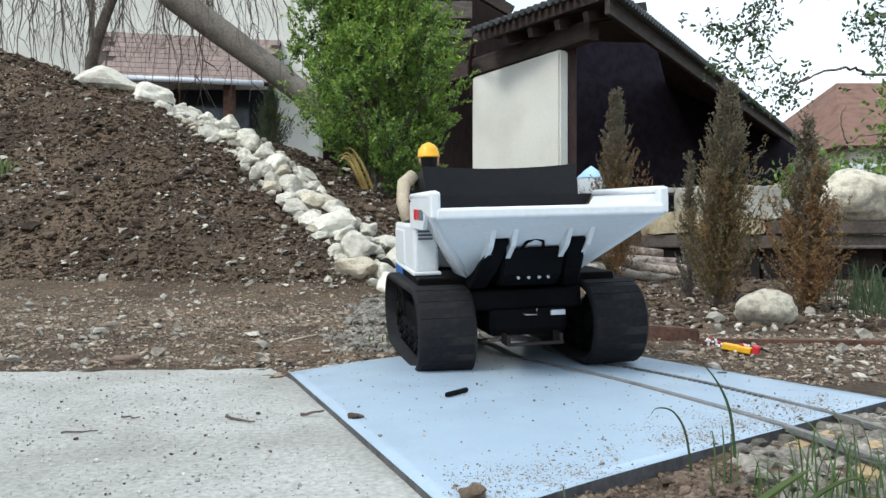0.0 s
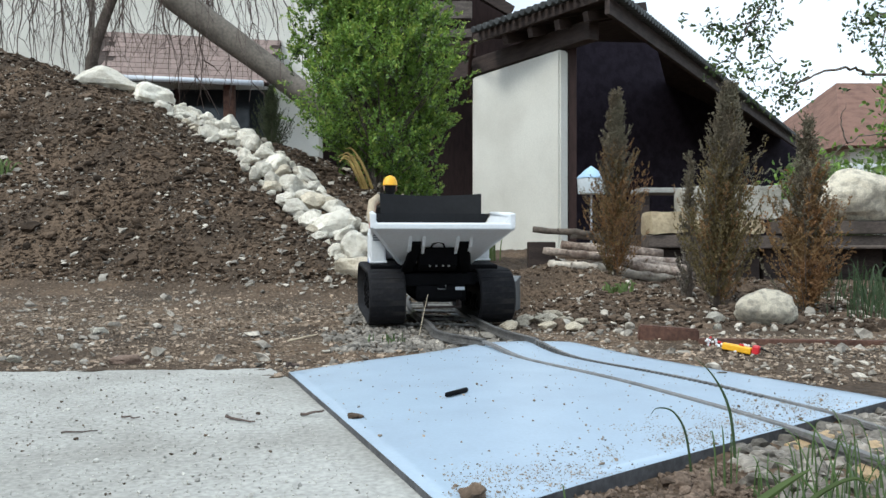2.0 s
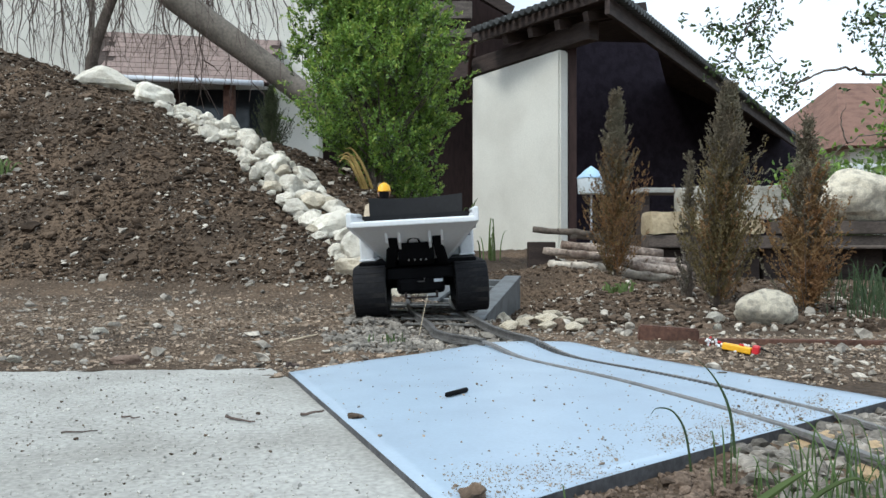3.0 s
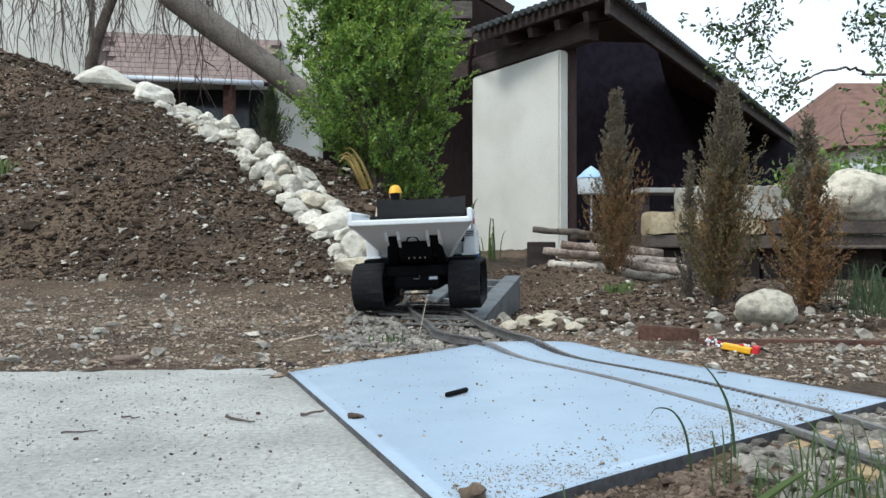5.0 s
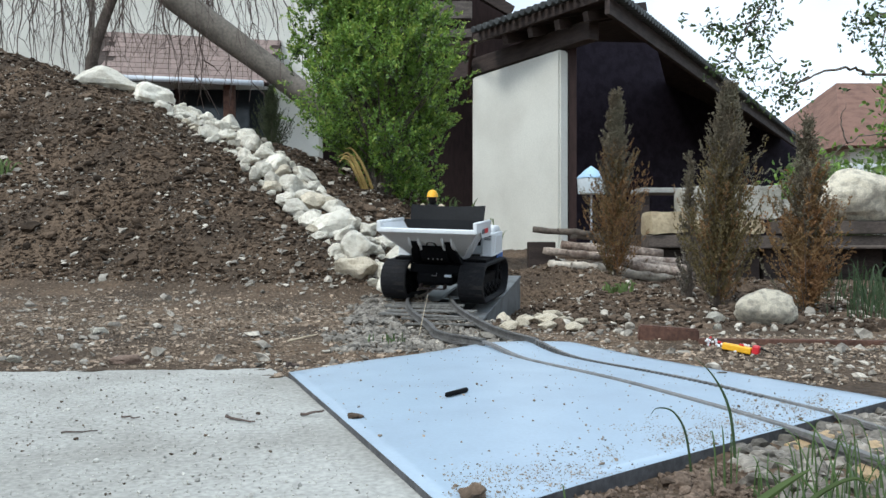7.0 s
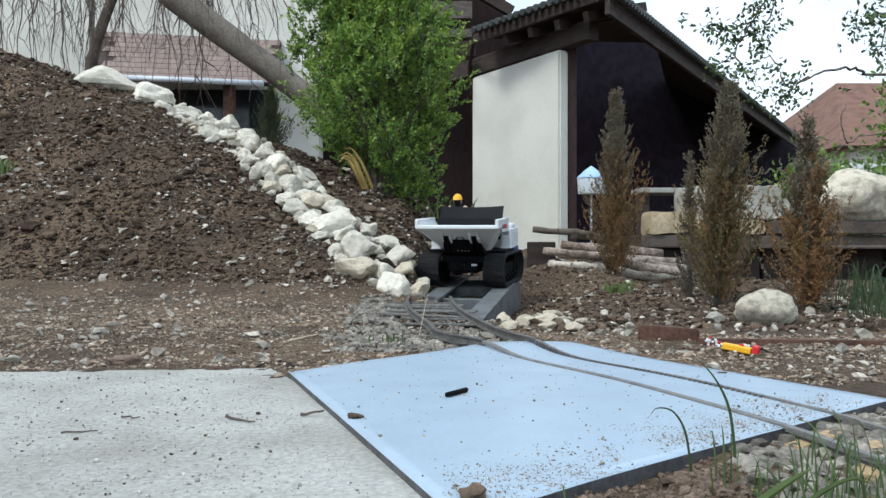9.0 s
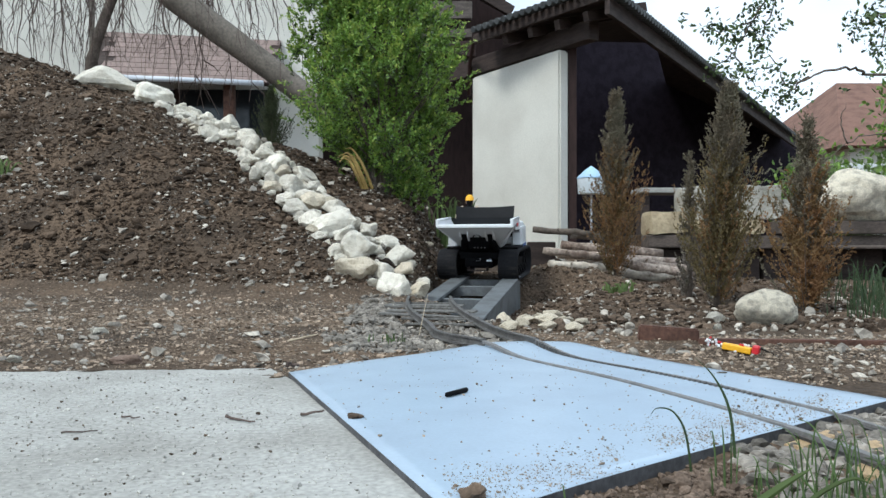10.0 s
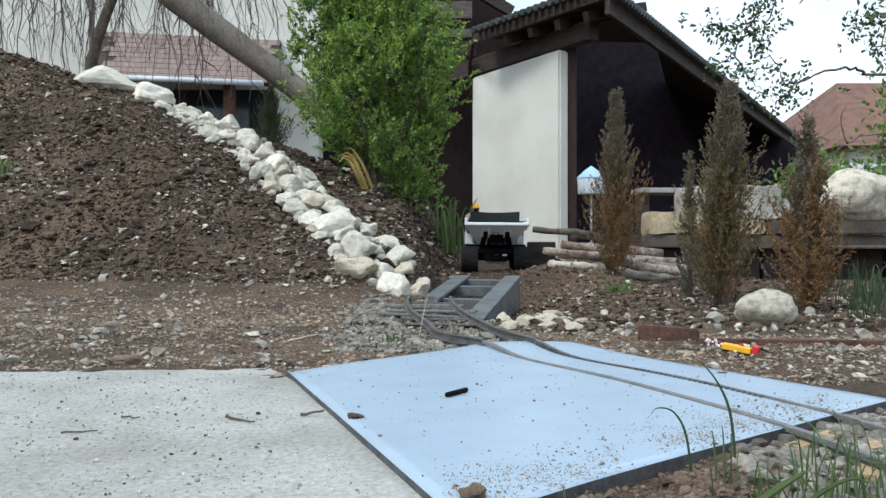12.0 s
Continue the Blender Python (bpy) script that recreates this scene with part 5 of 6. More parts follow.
def scatter(name, pts, sizes, mat, label, cat, seed, squash=0.7, jag=0.3, sink=0.15, near=False):
    """Many small lumps in one mesh."""
    g = np.random.default_rng(seed)
    n = len(pts)
    bv, bf = (BALL_V, BALL_F) if near else (ICO_V, ICO_F)
    if near:
        way = g.normal(size=(n, 7, 3))
        way /= np.linalg.norm(way, axis=2, keepdims=True)
        depth = np.einsum("vk,npk->nvp", bv, way) - g.uniform(0.45, 0.8, (n, 1, 7))
        v = bv[None] - np.einsum("nvp,npk->nvk", np.maximum(depth, 0) * 0.85, way)
        v = v * (1 + 0.05 * g.normal(size=(n, len(bv), 1))) * g.uniform(0.7, 1.25, (n, 1, 3))
    else:
        v = bv[None] * (1 + jag * g.normal(size=(n, 12, 1))) * g.uniform(0.65, 1.2, (n, 1, 3))
    a = g.uniform(0, 2 * np.pi, n)
    ca, sa = np.cos(a)[:, None], np.sin(a)[:, None]
    x, y, z = v[..., 0] * ca - v[..., 1] * sa, v[..., 0] * sa + v[..., 1] * ca, v[..., 2] * squash
    tilt = g.uniform(-0.7, 0.7, n)[:, None]
    y, z = y * np.cos(tilt) - z * np.sin(tilt), y * np.sin(tilt) + z * np.cos(tilt)
    s = sizes[:, None] / 2
    out = np.stack([x * s + pts[:, :1], y * s + pts[:, 1:2], z * s + pts[:, 2:3] + s * squash * (1 - 2 * sink)], -1).reshape(-1, 3)
    f = (bf[None] + len(bv) * np.arange(n)[:, None, None]).reshape(-1, 3)
    ob = new(name, from_arrays(name, out, f, [mat]))
    return tagged(ob, label, cat, kind="stuff")


def spots(n, x0, x1, y0, y1, keep, seed):
    """Plan points, evenly over the picture's depth, on the ground where keep says so."""
    g = np.random.default_rng(seed)
    y = np.exp(g.uniform(np.log(y0), np.log(y1), n))
    x = g.uniform(x0, x1, n)
    ok = keep(x, y)
    x, y = x[ok], y[ok]
    return np.stack([x, y, land(x, y) + relief(x, y)], -1), g


def crumbly(x, y, seed, lo, hi):
    """Thins a scatter in smooth patches."""
    k = 0.6 * vnoise(x * 2.6, y * 2.6, seed) + 0.4 * vnoise(x * 8, y * 8, seed + 1)
    h = lattice(np.floor(x * 3000), np.floor(y * 3000), seed)
    return h < lo + (hi - lo) * np.clip(k + 0.5, 0, 1)


pts, g = spots(150000, -3.4, 0.1, 2.5, 5.8, lambda x, y: (land(x, y) > 0.05) & (np.abs(x / y) < 0.62) & crumbly(x, y, 50, 0.55, 1.1), 1)
scatter("soil_clods", pts, np.clip(g.lognormal(-4.95, 0.62, len(pts)), 0.004, 0.04), HEAP_CLOD, "dark crumbly earth over the heap", "soil", 2, squash=0.55, jag=0.38, sink=0.3)
pts, g = spots(9500, -3.4, 0.1, 2.5, 5.8, lambda x, y: (land(x, y) > 0.05) & (np.abs(x / y) < 0.62) & crumbly(x, y, 60, 0.1, 1.0), 21)
scatter("soil_clods", pts, np.clip(g.lognormal(-3.7, 0.45, len(pts)), 0.012, 0.085), HEAP_CLOD, "large broken clods on the heap", "soil", 22, squash=0.6, sink=0.35, near=True)
pts, g = spots(18000, -3.4, 0.1, 2.4, 5.6, lambda x, y: (land(x, y) > 0.03) & (np.abs(x / y) < 0.62) & crumbly(x, y, 70, 0.3, 1.0), 3)
scatter("pebbles", pts, np.clip(g.lognormal(-4.75, 0.6, len(pts)), 0.004, 0.05), PEBBLE, "pale pebbles and chips strewn over the heap", "pebbles", 4, squash=0.6, jag=0.4)
pts, g = spots(36000, -2.4, -0.05, 1.9, 3.6, lambda x, y: (land(x, y) + 0.11 * np.sin(x * 5 + y * 3) * np.sin(y * 7 - x * 2) + 0.06 * np.sin(x * 23) * np.sin(y * 19) < 0.14) & off_hard(x, y) & (np.abs(x / y) < 0.62) & crumbly(x, y, 80, 0.35, 1.0), 35)
scatter("soil_clods", pts, np.clip(g.lognormal(-5.7, 0.6, len(pts)), 0.003, 0.022), GRIT, "crumbly brown soil at the foot of the heap", "soil", 36, squash=0.5, jag=0.38, sink=0.3)
pts, g = spots(36000, -0.1, 1.9, 1.9, 4.2, lambda x, y: (land(x, y) < 0.12) & (x > -0.05) & off_hard(x, y) & (np.abs(x / y) < 0.62), 25)
scatter("soil_clods", pts, np.clip(g.lognormal(-5.2, 0.6, len(pts)), 0.003, 0.03), CLOD, "brown crumbly soil behind the plate", "soil", 26, squash=0.55, jag=0.38, sink=0.25)
pts, g = spots(1500, 0.2, 1.9, 1.8, 4.2, lambda x, y: (land(x, y) < 0.12) & off_hard(x, y) & (np.abs(x / y) < 0.62), 27)
scatter("soil_clods", pts, np.clip(g.lognormal(-3.9, 0.4, len(pts)), 0.012, 0.06), CLOD, "lumps of dark earth under the conifers", "soil", 28, squash=0.6, sink=0.3, near=True)
pts, g = spots(420, 0.2, 1.9, 1.7, 3.6, lambda x, y: (land(x, y) < 0.12) & off_hard(x, y) & (np.abs(x / y) < 0.62), 37)
scatter("pebbles", pts, np.clip(g.lognormal(-4.2, 0.45, len(pts)), 0.008, 0.04), PEBBLE, "pale stones in the earth under the conifers", "pebbles", 38, squash=0.7, sink=0.2, near=True)
pts, g = spots(75000, -1.6, 1.4, 1.1, 2.3, lambda x, y: (land(x, y) < 0.08) & off_hard(x, y) & (np.abs(x / y) < 0.62) & ((x < 0.25) | (y < 1.75)) & crumbly(x, y, 90, 0.45, 1.1), 5)
scatter("soil_clods", pts, np.clip(g.lognormal(-5.9, 0.6, len(pts)), 0.002, 0.014), GRIT, "small crumbs of trodden soil", "soil", 6, squash=0.5, jag=0.38, sink=0.25)
pts, g = spots(20000, -2.2, 1.9, 1.1, 4.2, lambda x, y: (land(x, y) < 0.08) & off_hard(x, y) & (np.abs(x / y) < 0.62) & crumbly(x, y, 95, 0.25, 1.0), 7)
scatter("pebbles", pts, np.clip(g.lognormal(-5.6, 0.8, len(pts)), 0.002, 0.032), PEBBLE, "pale gravel on the trodden soil", "pebbles", 8, squash=0.6, jag=0.35)
def under_ties(x, y):
    """True in the hollow below the ties."""
    left = np.interp(y, [p.y for p in RAIL_A], [p.x for p in RAIL_A]) - 0.055
    right = np.interp(y, [p.y for p in RAIL_B], [p.x for p in RAIL_B]) + 0.035
    return (y > 1.98) & (x > left) & (x < right)


pts, g = spots(9000, -0.40, 0.22, 1.45, 2.70, lambda x, y: off_hard(x, y) & ~under_ties(x, y) & (np.abs(x + 0.06 + (y - 2.0) * 0.07) < 0.19 + 0.06 * np.sin(y * 23) * np.sin(x * 31 + y * 9)), 9)
scatter("track_ballast", pts, np.clip(g.lognormal(-4.65, 0.4, len(pts)), 0.004, 0.02), BALLAST, "grey crushed stone around the sleepers", "ballast", 10, sink=0.3, near=True)
pts, g = spots(2600, -0.30, 0.10, 1.95, 2.75, lambda x, y: ~(under_ties(x, y) & (lattice(np.floor(x * 900), np.floor(y * 900), 4) > 0.12)) & (np.abs(x + 0.05 + (y - 2.0) * 0.05) < 0.2), 29)
pts[:, 2] += 0.006 - 0.005 * sstep(2.0, 2.2, pts[:, 1])
scatter("track_ballast", pts, np.clip(g.lognormal(-4.5, 0.35, len(pts)), 0.006, 0.022), BALLAST, "grey crushed stone between the sleepers", "ballast", 30, sink=0.2)
pts, g = spots(2600, 0.19, 0.75, 0.40, 0.98, lambda x, y: off_hard(x, y) & (x > 0.262), 11)
pts[:, 2] -= 0.004
scatter("track_ballast", pts, np.clip(g.lognormal(-3.95, 0.28, len(pts)), 0.010, 0.03), BALLAST, "grey crushed stone beside the rails", "ballast", 12, sink=0.3, near=True)
pts, g = spots(14000, -0.02, 0.42, 0.38, 0.80, lambda x, y: off_hard(x, y) & (x < 0.272 + 0.02 * np.sin(y * 60)), 13)
scatter("soil_clods", pts, np.clip(g.lognormal(-6.0, 0.6, len(pts)), 0.0015, 0.012), EARTH, "loose brown soil in front of the plate", "soil", 14, sink=0.25, squash=0.7, near=True)
pts, g = spots(170, 0.0, 0.36, 0.42, 0.76, lambda x, y: off_hard(x, y, -0.012) & (x < 0.262), 15)
size = np.clip(g.lognormal(-4.5, 0.45, len(pts)), 0.006, 0.026)
around = g.normal(size=(len(pts), 46, 3))
around /= np.linalg.norm(around, axis=2, keepdims=True)
around[..., 2] = np.abs(around[..., 2]) * 0.75
lumps = (pts[:, None] + around * size[:, None, None] * 0.42).reshape(-1, 3)
scatter("soil_clods", lumps, np.repeat(size, 46) * np.clip(g.lognormal(-1.1, 0.35, len(lumps)), 0.15, 0.75), EARTH, "crumbling lumps of brown earth in front of the plate", "soil", 16, sink=0.5, squash=0.85, near=True)


# ---- weeping tree in front of the house wall ----
def build_weeping():
    rr = random.Random(31)
    tree = thing("weeping_tree", "bare weeping tree with leaning grey trunk and hanging twigs", "tree")
    bm = bmesh.new()
    tube(bm, [(-0.66, 6.2, 1.06), (-0.88, 6.2, 1.25), (-1.10, 6.2, 1.41), (-1.45, 6.2, 1.68), (-1.82, 6.2, 1.95), (-2.19, 6.2, 2.23), (-2.49, 6.2, 2.5)], [0.10, 0.097, 0.095, 0.098, 0.108, 0.112, 0.09], 14)
    part("trunk", bm, TRUNK_GREY, tree, "smooth grey leaning trunk")
    bm = bmesh.new()
    tube(bm, [(-2.95, 6.4, 1.2), (-2.93, 6.4, 1.75), (-2.86, 6.4, 2.0), (-2.72, 6.35, 2.3), (-2.55, 6.3, 2.6)], [0.055, 0.05, 0.045, 0.04, 0.05], 10)
    part("limb", bm, BARK, tree)
    bm = bmesh.new()
    for k in range(150):
        x = rr.uniform(-3.8, -1.5)
        y = rr.uniform(5.9, 6.9)
        top = 2.75 + rr.uniform(0, 0.2)
        low = rr.choice((rr.uniform(1.3, 1.9), rr.uniform(1.7, 2.3)))
        drift = rr.uniform(-0.5, 0.5)
        p, pts, n = Vector((x, y, top)), [], 9
        for j in range(n + 1):
            u = j / n
            pts.append(Vector((x + drift * math.sin(u * 1.6) + rr.uniform(-0.018, 0.018), y + rr.uniform(-0.02, 0.02), top + (low - top) * u)))
        r0 = rr.choice((0.0035, 0.0045, 0.006, 0.0085))
        tube(bm, pts, [r0 * (1 - 0.75 * j / n) for j in range(n + 1)], 4, cap=False)
        for _ in range(3):
            j = rr.randrange(2, n)
            d = Vector((rr.uniform(-0.22, 0.22), rr.uniform(-0.1, 0.1), rr.uniform(-0.4, -0.1)))
            tube(bm, [pts[j], pts[j] + d * 0.5 + Vector((0, 0, 0.03)), pts[j] + d], [r0 * 0.5, r0 * 0.4, r0 * 0.2], 3, cap=False)
    ob = part("twig", bm, TWIG, tree, "thin hanging bare twigs")
    tagged(ob, kind="stuff")


build_weeping()
bm = bmesh.new()
tube(bm, [(-3.02, 6.6, 0.8), (-3.02, 6.6, 3.2)], 0.022, 8)
thing("garden_pole", "thin pale grey upright pole", "pole", bm=bm, mat=GREY_WOOD)


# ---- tree at the garden's edge, its boughs reach over ----
def build_bough_tree():
    rr = random.Random(17)
    g = np.random.default_rng(17)
    tree = thing("fruit_tree", "fruit tree with thin boughs and small fresh leaves", "tree", at=pose(3.1, 3.9, 0))
    bm = bmesh.new()
    tube(bm, [(0, 0, -0.1), (-0.05, 0, 0.6), (-0.02, 0, 1.3), (0.1, 0, 2.2)], [0.09, 0.075, 0.06, 0.04], 10)
    part("trunk", bm, BARK, tree)
    o = Vector((3.1, 3.9, 0))

    def at(u, v, d):
        return Vector(((u - 784) / 1358 * d, d, 0.18 + (441 - v) / 1358 * d)) - o

    boughs = [
        [Vector((-0.03, 0, 1.1)), at(1568, 135, 3.6), at(1520, 123, 3.5), at(1480, 122, 3.5), at(1430, 138, 3.5), at(1395, 152, 3.5), at(1380, 130, 3.5), at(1362, 95, 3.5)],
        [at(1430, 138, 3.5), at(1400, 160, 3.5), at(1372, 178, 3.5)],
        [Vector((0.05, 0, 1.8)), at(1590, -60, 3.6), at(1480, -50, 3.5), at(1380, -20, 3.5), at(1330, 40, 3.5), at(1300, 90, 3.5), at(1262, 125, 3.5)],
        [at(1380, -20, 3.5), at(1350, 60, 3.5), at(1340, 100, 3.5)],
        [at(1330, 40, 3.5), at(1275, 55, 3.5), at(1248, 50, 3.5)],
        [Vector((0.05, 0, 1.7)), at(1575, 20, 3.6), at(1535, 45, 3.5), at(1515, 20, 3.5)],
        [at(1575, 20, 3.6), at(1560, 80, 3.6), at(1545, 100, 3.6)],
        [at(1300, 90, 3.5), at(1320, 135, 3.5), at(1350, 160, 3.5)],
        [Vector((-0.03, 0, 0.8)), at(1568, 235, 3.7), at(1500, 255, 3.6), at(1450, 290, 3.6), at(1400, 320, 3.6)],
        [at(1500, 255, 3.6), at(1488, 215, 3.6), at(1500, 185, 3.6)],
    ]
    cs, ds = [], []
    for i, keys in enumerate(boughs):
        pts = spline(keys, 5)
        pts = [p + Vector((rr.uniform(-1, 1), rr.uniform(-1, 1), rr.uniform(-1, 1))) * 0.007 for p in pts]
        bm = bmesh.new()
        r0 = 0.011 if len(keys) > 5 else 0.006
        tube(bm, pts, [0.72 * r0 * (1 - 0.75 * k / len(pts)) for k in range(len(pts))], 6)
        part("bough", bm, BARK, tree)
        if i in (8, 9):
            continue
        for p in pts[len(pts) // 4:]:
            for _ in range(3 if i else 2):
                if rr.random() < (0.85 if i not in (0,) else 0.28):
                    c = np.array(p) + g.normal(size=3) * 0.038
                    m = 6
                    cs.append(np.repeat(c[None], m, 0) + g.normal(size=(m, 3)) * 0.012)
                    ds.append(g.normal(size=(m, 3)) + np.array([0, 0, -0.2]))
    cs, ds = np.concatenate(cs), np.concatenate(ds)
    # backlighting put into colour: most leaves dark against the sky
    crown = new("crown", leaf_cards(cs, ds, 0.025, 0.013, [LEAF_DARK, LEAF_FAR], (g.random(len(cs)) < 0.18).astype(int), seed=18))
    crown.parent = tree


build_bough_tree()


def leaf_mass(name, x, y, z, sx, sy, sz, n, seed, label, mats, leaf=0.06):
    """A bush: stems and leaves gathered in uneven clumps."""
    g = np.random.default_rng(seed)
    bush = thing(name, label, "bush", at=pose(x, y, z))
    bm = bmesh.new()
    for k in range(9):
        a = k * 2.4
        tube(bm, [(0, 0, 0), (math.cos(a) * sx * 0.3, math.sin(a) * sy * 0.3, sz * 0.5), (math.cos(a) * sx * 0.7, math.sin(a) * sy * 0.7, sz * (0.75 + 0.2 * math.sin(k)))], [leaf * 0.5, leaf * 0.35, leaf * 0.1], 6)
    ob = part("stem", bm, BARK, bush)
    tagged(ob, kind="stuff")
    k = n // 40
    cc = g.normal(size=(k, 3))
    cc /= np.linalg.norm(cc, axis=1, keepdims=True)
    cc *= g.uniform(0.4, 1.0, (k, 1)) ** 0.5
    cc = cc * np.array([sx, sy, sz * 0.5]) + np.array([0, 0, sz * 0.55])
    cs = np.repeat(cc, 40, 0) + g.normal(size=(k * 40, 3)) * leaf * 1.7
    ds = g.normal(size=cs.shape) + np.array([0, 0, 0.4])
    crown = new("crown", leaf_cards(cs, ds, leaf, leaf * 0.5, mats, (g.random(len(cs)) < 0.4).astype(int), seed=seed))
    crown.parent = bush


leaf_mass("garden_bush", 7.7, 12.0, 0.2, 0.75, 0.7, 2.9, 4500, 41, "fresh green leafy bush by the neighbour's fence", [LEAF, LEAF_FAR], 0.11)
leaf_mass("garden_bush", 5.6, 11.0, 0.15, 0.7, 0.6, 1.25, 3500, 42, "low green bush behind the terrace", [LEAF, LEAF_FAR], 0.09)
leaf_mass("garden_bush", 3.7, 7.6, 0.15, 0.35, 0.3, 0.75, 2000, 43, "low green bush behind the terrace", [LEAF, LEAF_FAR], 0.06)


# ---- neighbour's house ----
def build_neighbour():
    h = thing("neighbour_house", "distant house with a red tiled hipped roof", "house", at=pose(20.0, 30, 0))
    bm = bmesh.new()
    box(bm, (-6.2, -4.0, -0.2), (9, 8, 3.7))
    part("wall", bm, PLASTER, h)
    bm = bmesh.new()
    e = [(-6.9, -4.7, 3.6), (9.7, -4.7, 3.6), (9.7, 8.7, 3.6), (-6.9, 8.7, 3.6)]
    r = [(-3.6, 2, 7.1), (6.4, 2, 7.1)]
    v = [bm.verts.new(p) for p in e + r]
    for f in ((0, 1, 5, 4), (1, 2, 5), (2, 3, 4, 5), (3, 0, 4), (3, 2, 1, 0)):
        bm.faces.new([v[i] for i in f])
    bmesh.ops.recalc_face_normals(bm, faces=bm.faces)
    part("roof", bm, RED_TILE, h, "red-brown tiled roof")
    for x in (-4.5, -2.0, 0.5):
        bm = bmesh.new()
        box(bm, (x, -4.05, 1.2), (x + 1.2, -3.98, 2.6))
        part("window", bm, GLASS_DARK, h)
    rail = thing("balcony_fence", "white slatted garden fence in the distance", "fence", at=pose(13.0, 23.0, 0))
    for k in range(14):
        bm = bmesh.new()
        box(bm, (-1.0 + k * 0.2, 0, -0.1), (-0.88 + k * 0.2, 0.04, 2.75), bevel=0.01)
        part("slat", bm, WHITE_PAINT, rail)
    bm = bmesh.new()
    box(bm, (-1.1, 0.045, 2.6), (1.9, 0.1, 2.72), bevel=0.01)
    part("top_rail", bm, WHITE_PAINT, rail)


build_neighbour()


# ---- grasses and small plants ----
def blade_path(bm, keys, w):
    """A grass blade along a line, folded, tapering."""
    pts = spline(keys, 6)
    n = len(pts)
    prev = None
    for k, p in enumerate(pts):
        d = (pts[min(k + 1, n - 1)] - pts[max(k - 1, 0)]).normalized()
        s = d.cross(Vector((0.1, 1, 0.2)))
        s.normalize()
        ww = w * (1 - (k / (n - 1)) ** 2) + w * 0.08
        u = d.cross(s) * ww * 0.25
        row = [bm.verts.new(p - s * ww / 2), bm.verts.new(p + u), bm.verts.new(p + s * ww / 2)]
        if prev:
            bm.faces.new((prev[0], prev[1], row[1], row[0]))
            bm.faces.new((prev[1], prev[2], row[2], row[1]))
        prev = row


def tuft(x, y, n, tall, spread, w, seed, label, mat=GRASS, name="grass_tuft", lean=0.5, z=None):
    rr = random.Random(seed)
    bm = bmesh.new()
    for k in range(n):
        bx, by = rr.gauss(0, spread), rr.gauss(0, spread)
        a = rr.uniform(0, 6.28)
        h = tall * rr.uniform(0.5, 1.15)
        o = h * lean * rr.uniform(0.1, 1.0)
        dx, dy = math.cos(a) * o, math.sin(a) * o
        blade_path(bm, [(bx, by, 0), (bx + dx * 0.15, by + dy * 0.15, h * 0.5), (bx + dx * 0.55, by + dy * 0.55, h * 0.88), (bx + dx, by + dy, h * rr.uniform(0.75, 1.0))], w * rr.uniform(0.7, 1.3))
    zz = float(land(x, y)) if z is None else z
    return thing(name, label, "grass", kind="stuff", at=pose(x, y, zz), bm=bm, mat=mat)


for k, (gx, gy, gn, gt, gs) in enumerate(((0.235, 0.62, 8, 0.07, 0.012), (0.27, 0.60, 9, 0.075, 0.016), (0.32, 0.60, 14, 0.075, 0.02), (0.30, 0.54, 16, 0.06, 0.02),
                                          (0.345, 0.585, 12, 0.085, 0.015), (0.36, 0.66, 8, 0.075, 0.02), (0.25, 0.53, 10, 0.045, 0.02), (0.40, 0.70, 7, 0.07, 0.02), (0.09, 0.535, 4, 0.04, 0.006), (0.33, 0.50, 12, 0.05, 0.02))):
    tuft(gx, gy, max(4, int(gn * 0.8)), gt * 0.72, gs * 1.3, 0.0014, 60 + k, "sparse green grass blades in the ballast", z=-0.02)
for k, (gx, gy, gn, gt) in enumerate(((0.285, 0.50, 12, 0.06), (0.31, 0.52, 14, 0.055), (0.265, 0.49, 10, 0.04), (0.345, 0.53, 12, 0.06), (0.30, 0.57, 10, 0.07), (0.245, 0.56, 8, 0.045), (0.375, 0.60, 8, 0.065))):
    tuft(gx, gy, gn, gt, 0.022, 0.0013, 160 + k, "thin green grass blades in the ballast", mat=GRASS_DARK if k % 2 else GRASS, z=-0.025, lean=0.9)
tuft(1.30, 2.25, 30, 0.12, 0.05, 0.003, 81, "green grass beside the terrace timbers", mat=GRASS_DARK)
tuft(1.47, 2.5, 36, 0.14, 0.06, 0.004, 82, "green grass beside the terrace timbers", mat=GRASS_DARK)
tuft(1.24, 2.12, 34, 0.07, 0.05, 0.003, 181, "green grass beside the terrace timbers", mat=GRASS_DARK)
tuft(1.36, 2.35, 40, 0.10, 0.06, 0.003, 182, "green grass beside the terrace timbers", mat=GRASS_DARK)
tuft(1.30, 2.6, 40, 0.08, 0.08, 0.003, 183, "green grass beside the terrace timbers", mat=GRASS_DARK)
tuft(1.60, 2.9, 40, 0.15, 0.09, 0.004, 83, "green grass beside the terrace timbers", mat=GRASS_DARK)
tuft(0.05, 5.15, 46, 0.36, 0.07, 0.012, 84, "tuft of upright sword-shaped green leaves", mat=LEAF_FAR, name="iris_clump", lean=0.25)
tuft(0.30, 5.3, 10, 0.30, 0.05, 0.010, 85, "tuft of upright sword-shaped green leaves", mat=LEAF_FAR, name="iris_clump", lean=0.3)
tuft(0.74, 3.2, 22, 0.05, 0.035, 0.010, 86, "small bright green seedling clump", mat=LEAF_FAR, name="seedling", lean=0.9)
tuft(-2.33, 4.0, 34, 0.10, 0.05, 0.012, 87, "small green weed on the heap", mat=LEAF_FAR, name="weed", lean=0.9)
bm = bmesh.new()
rw = random.Random(88)
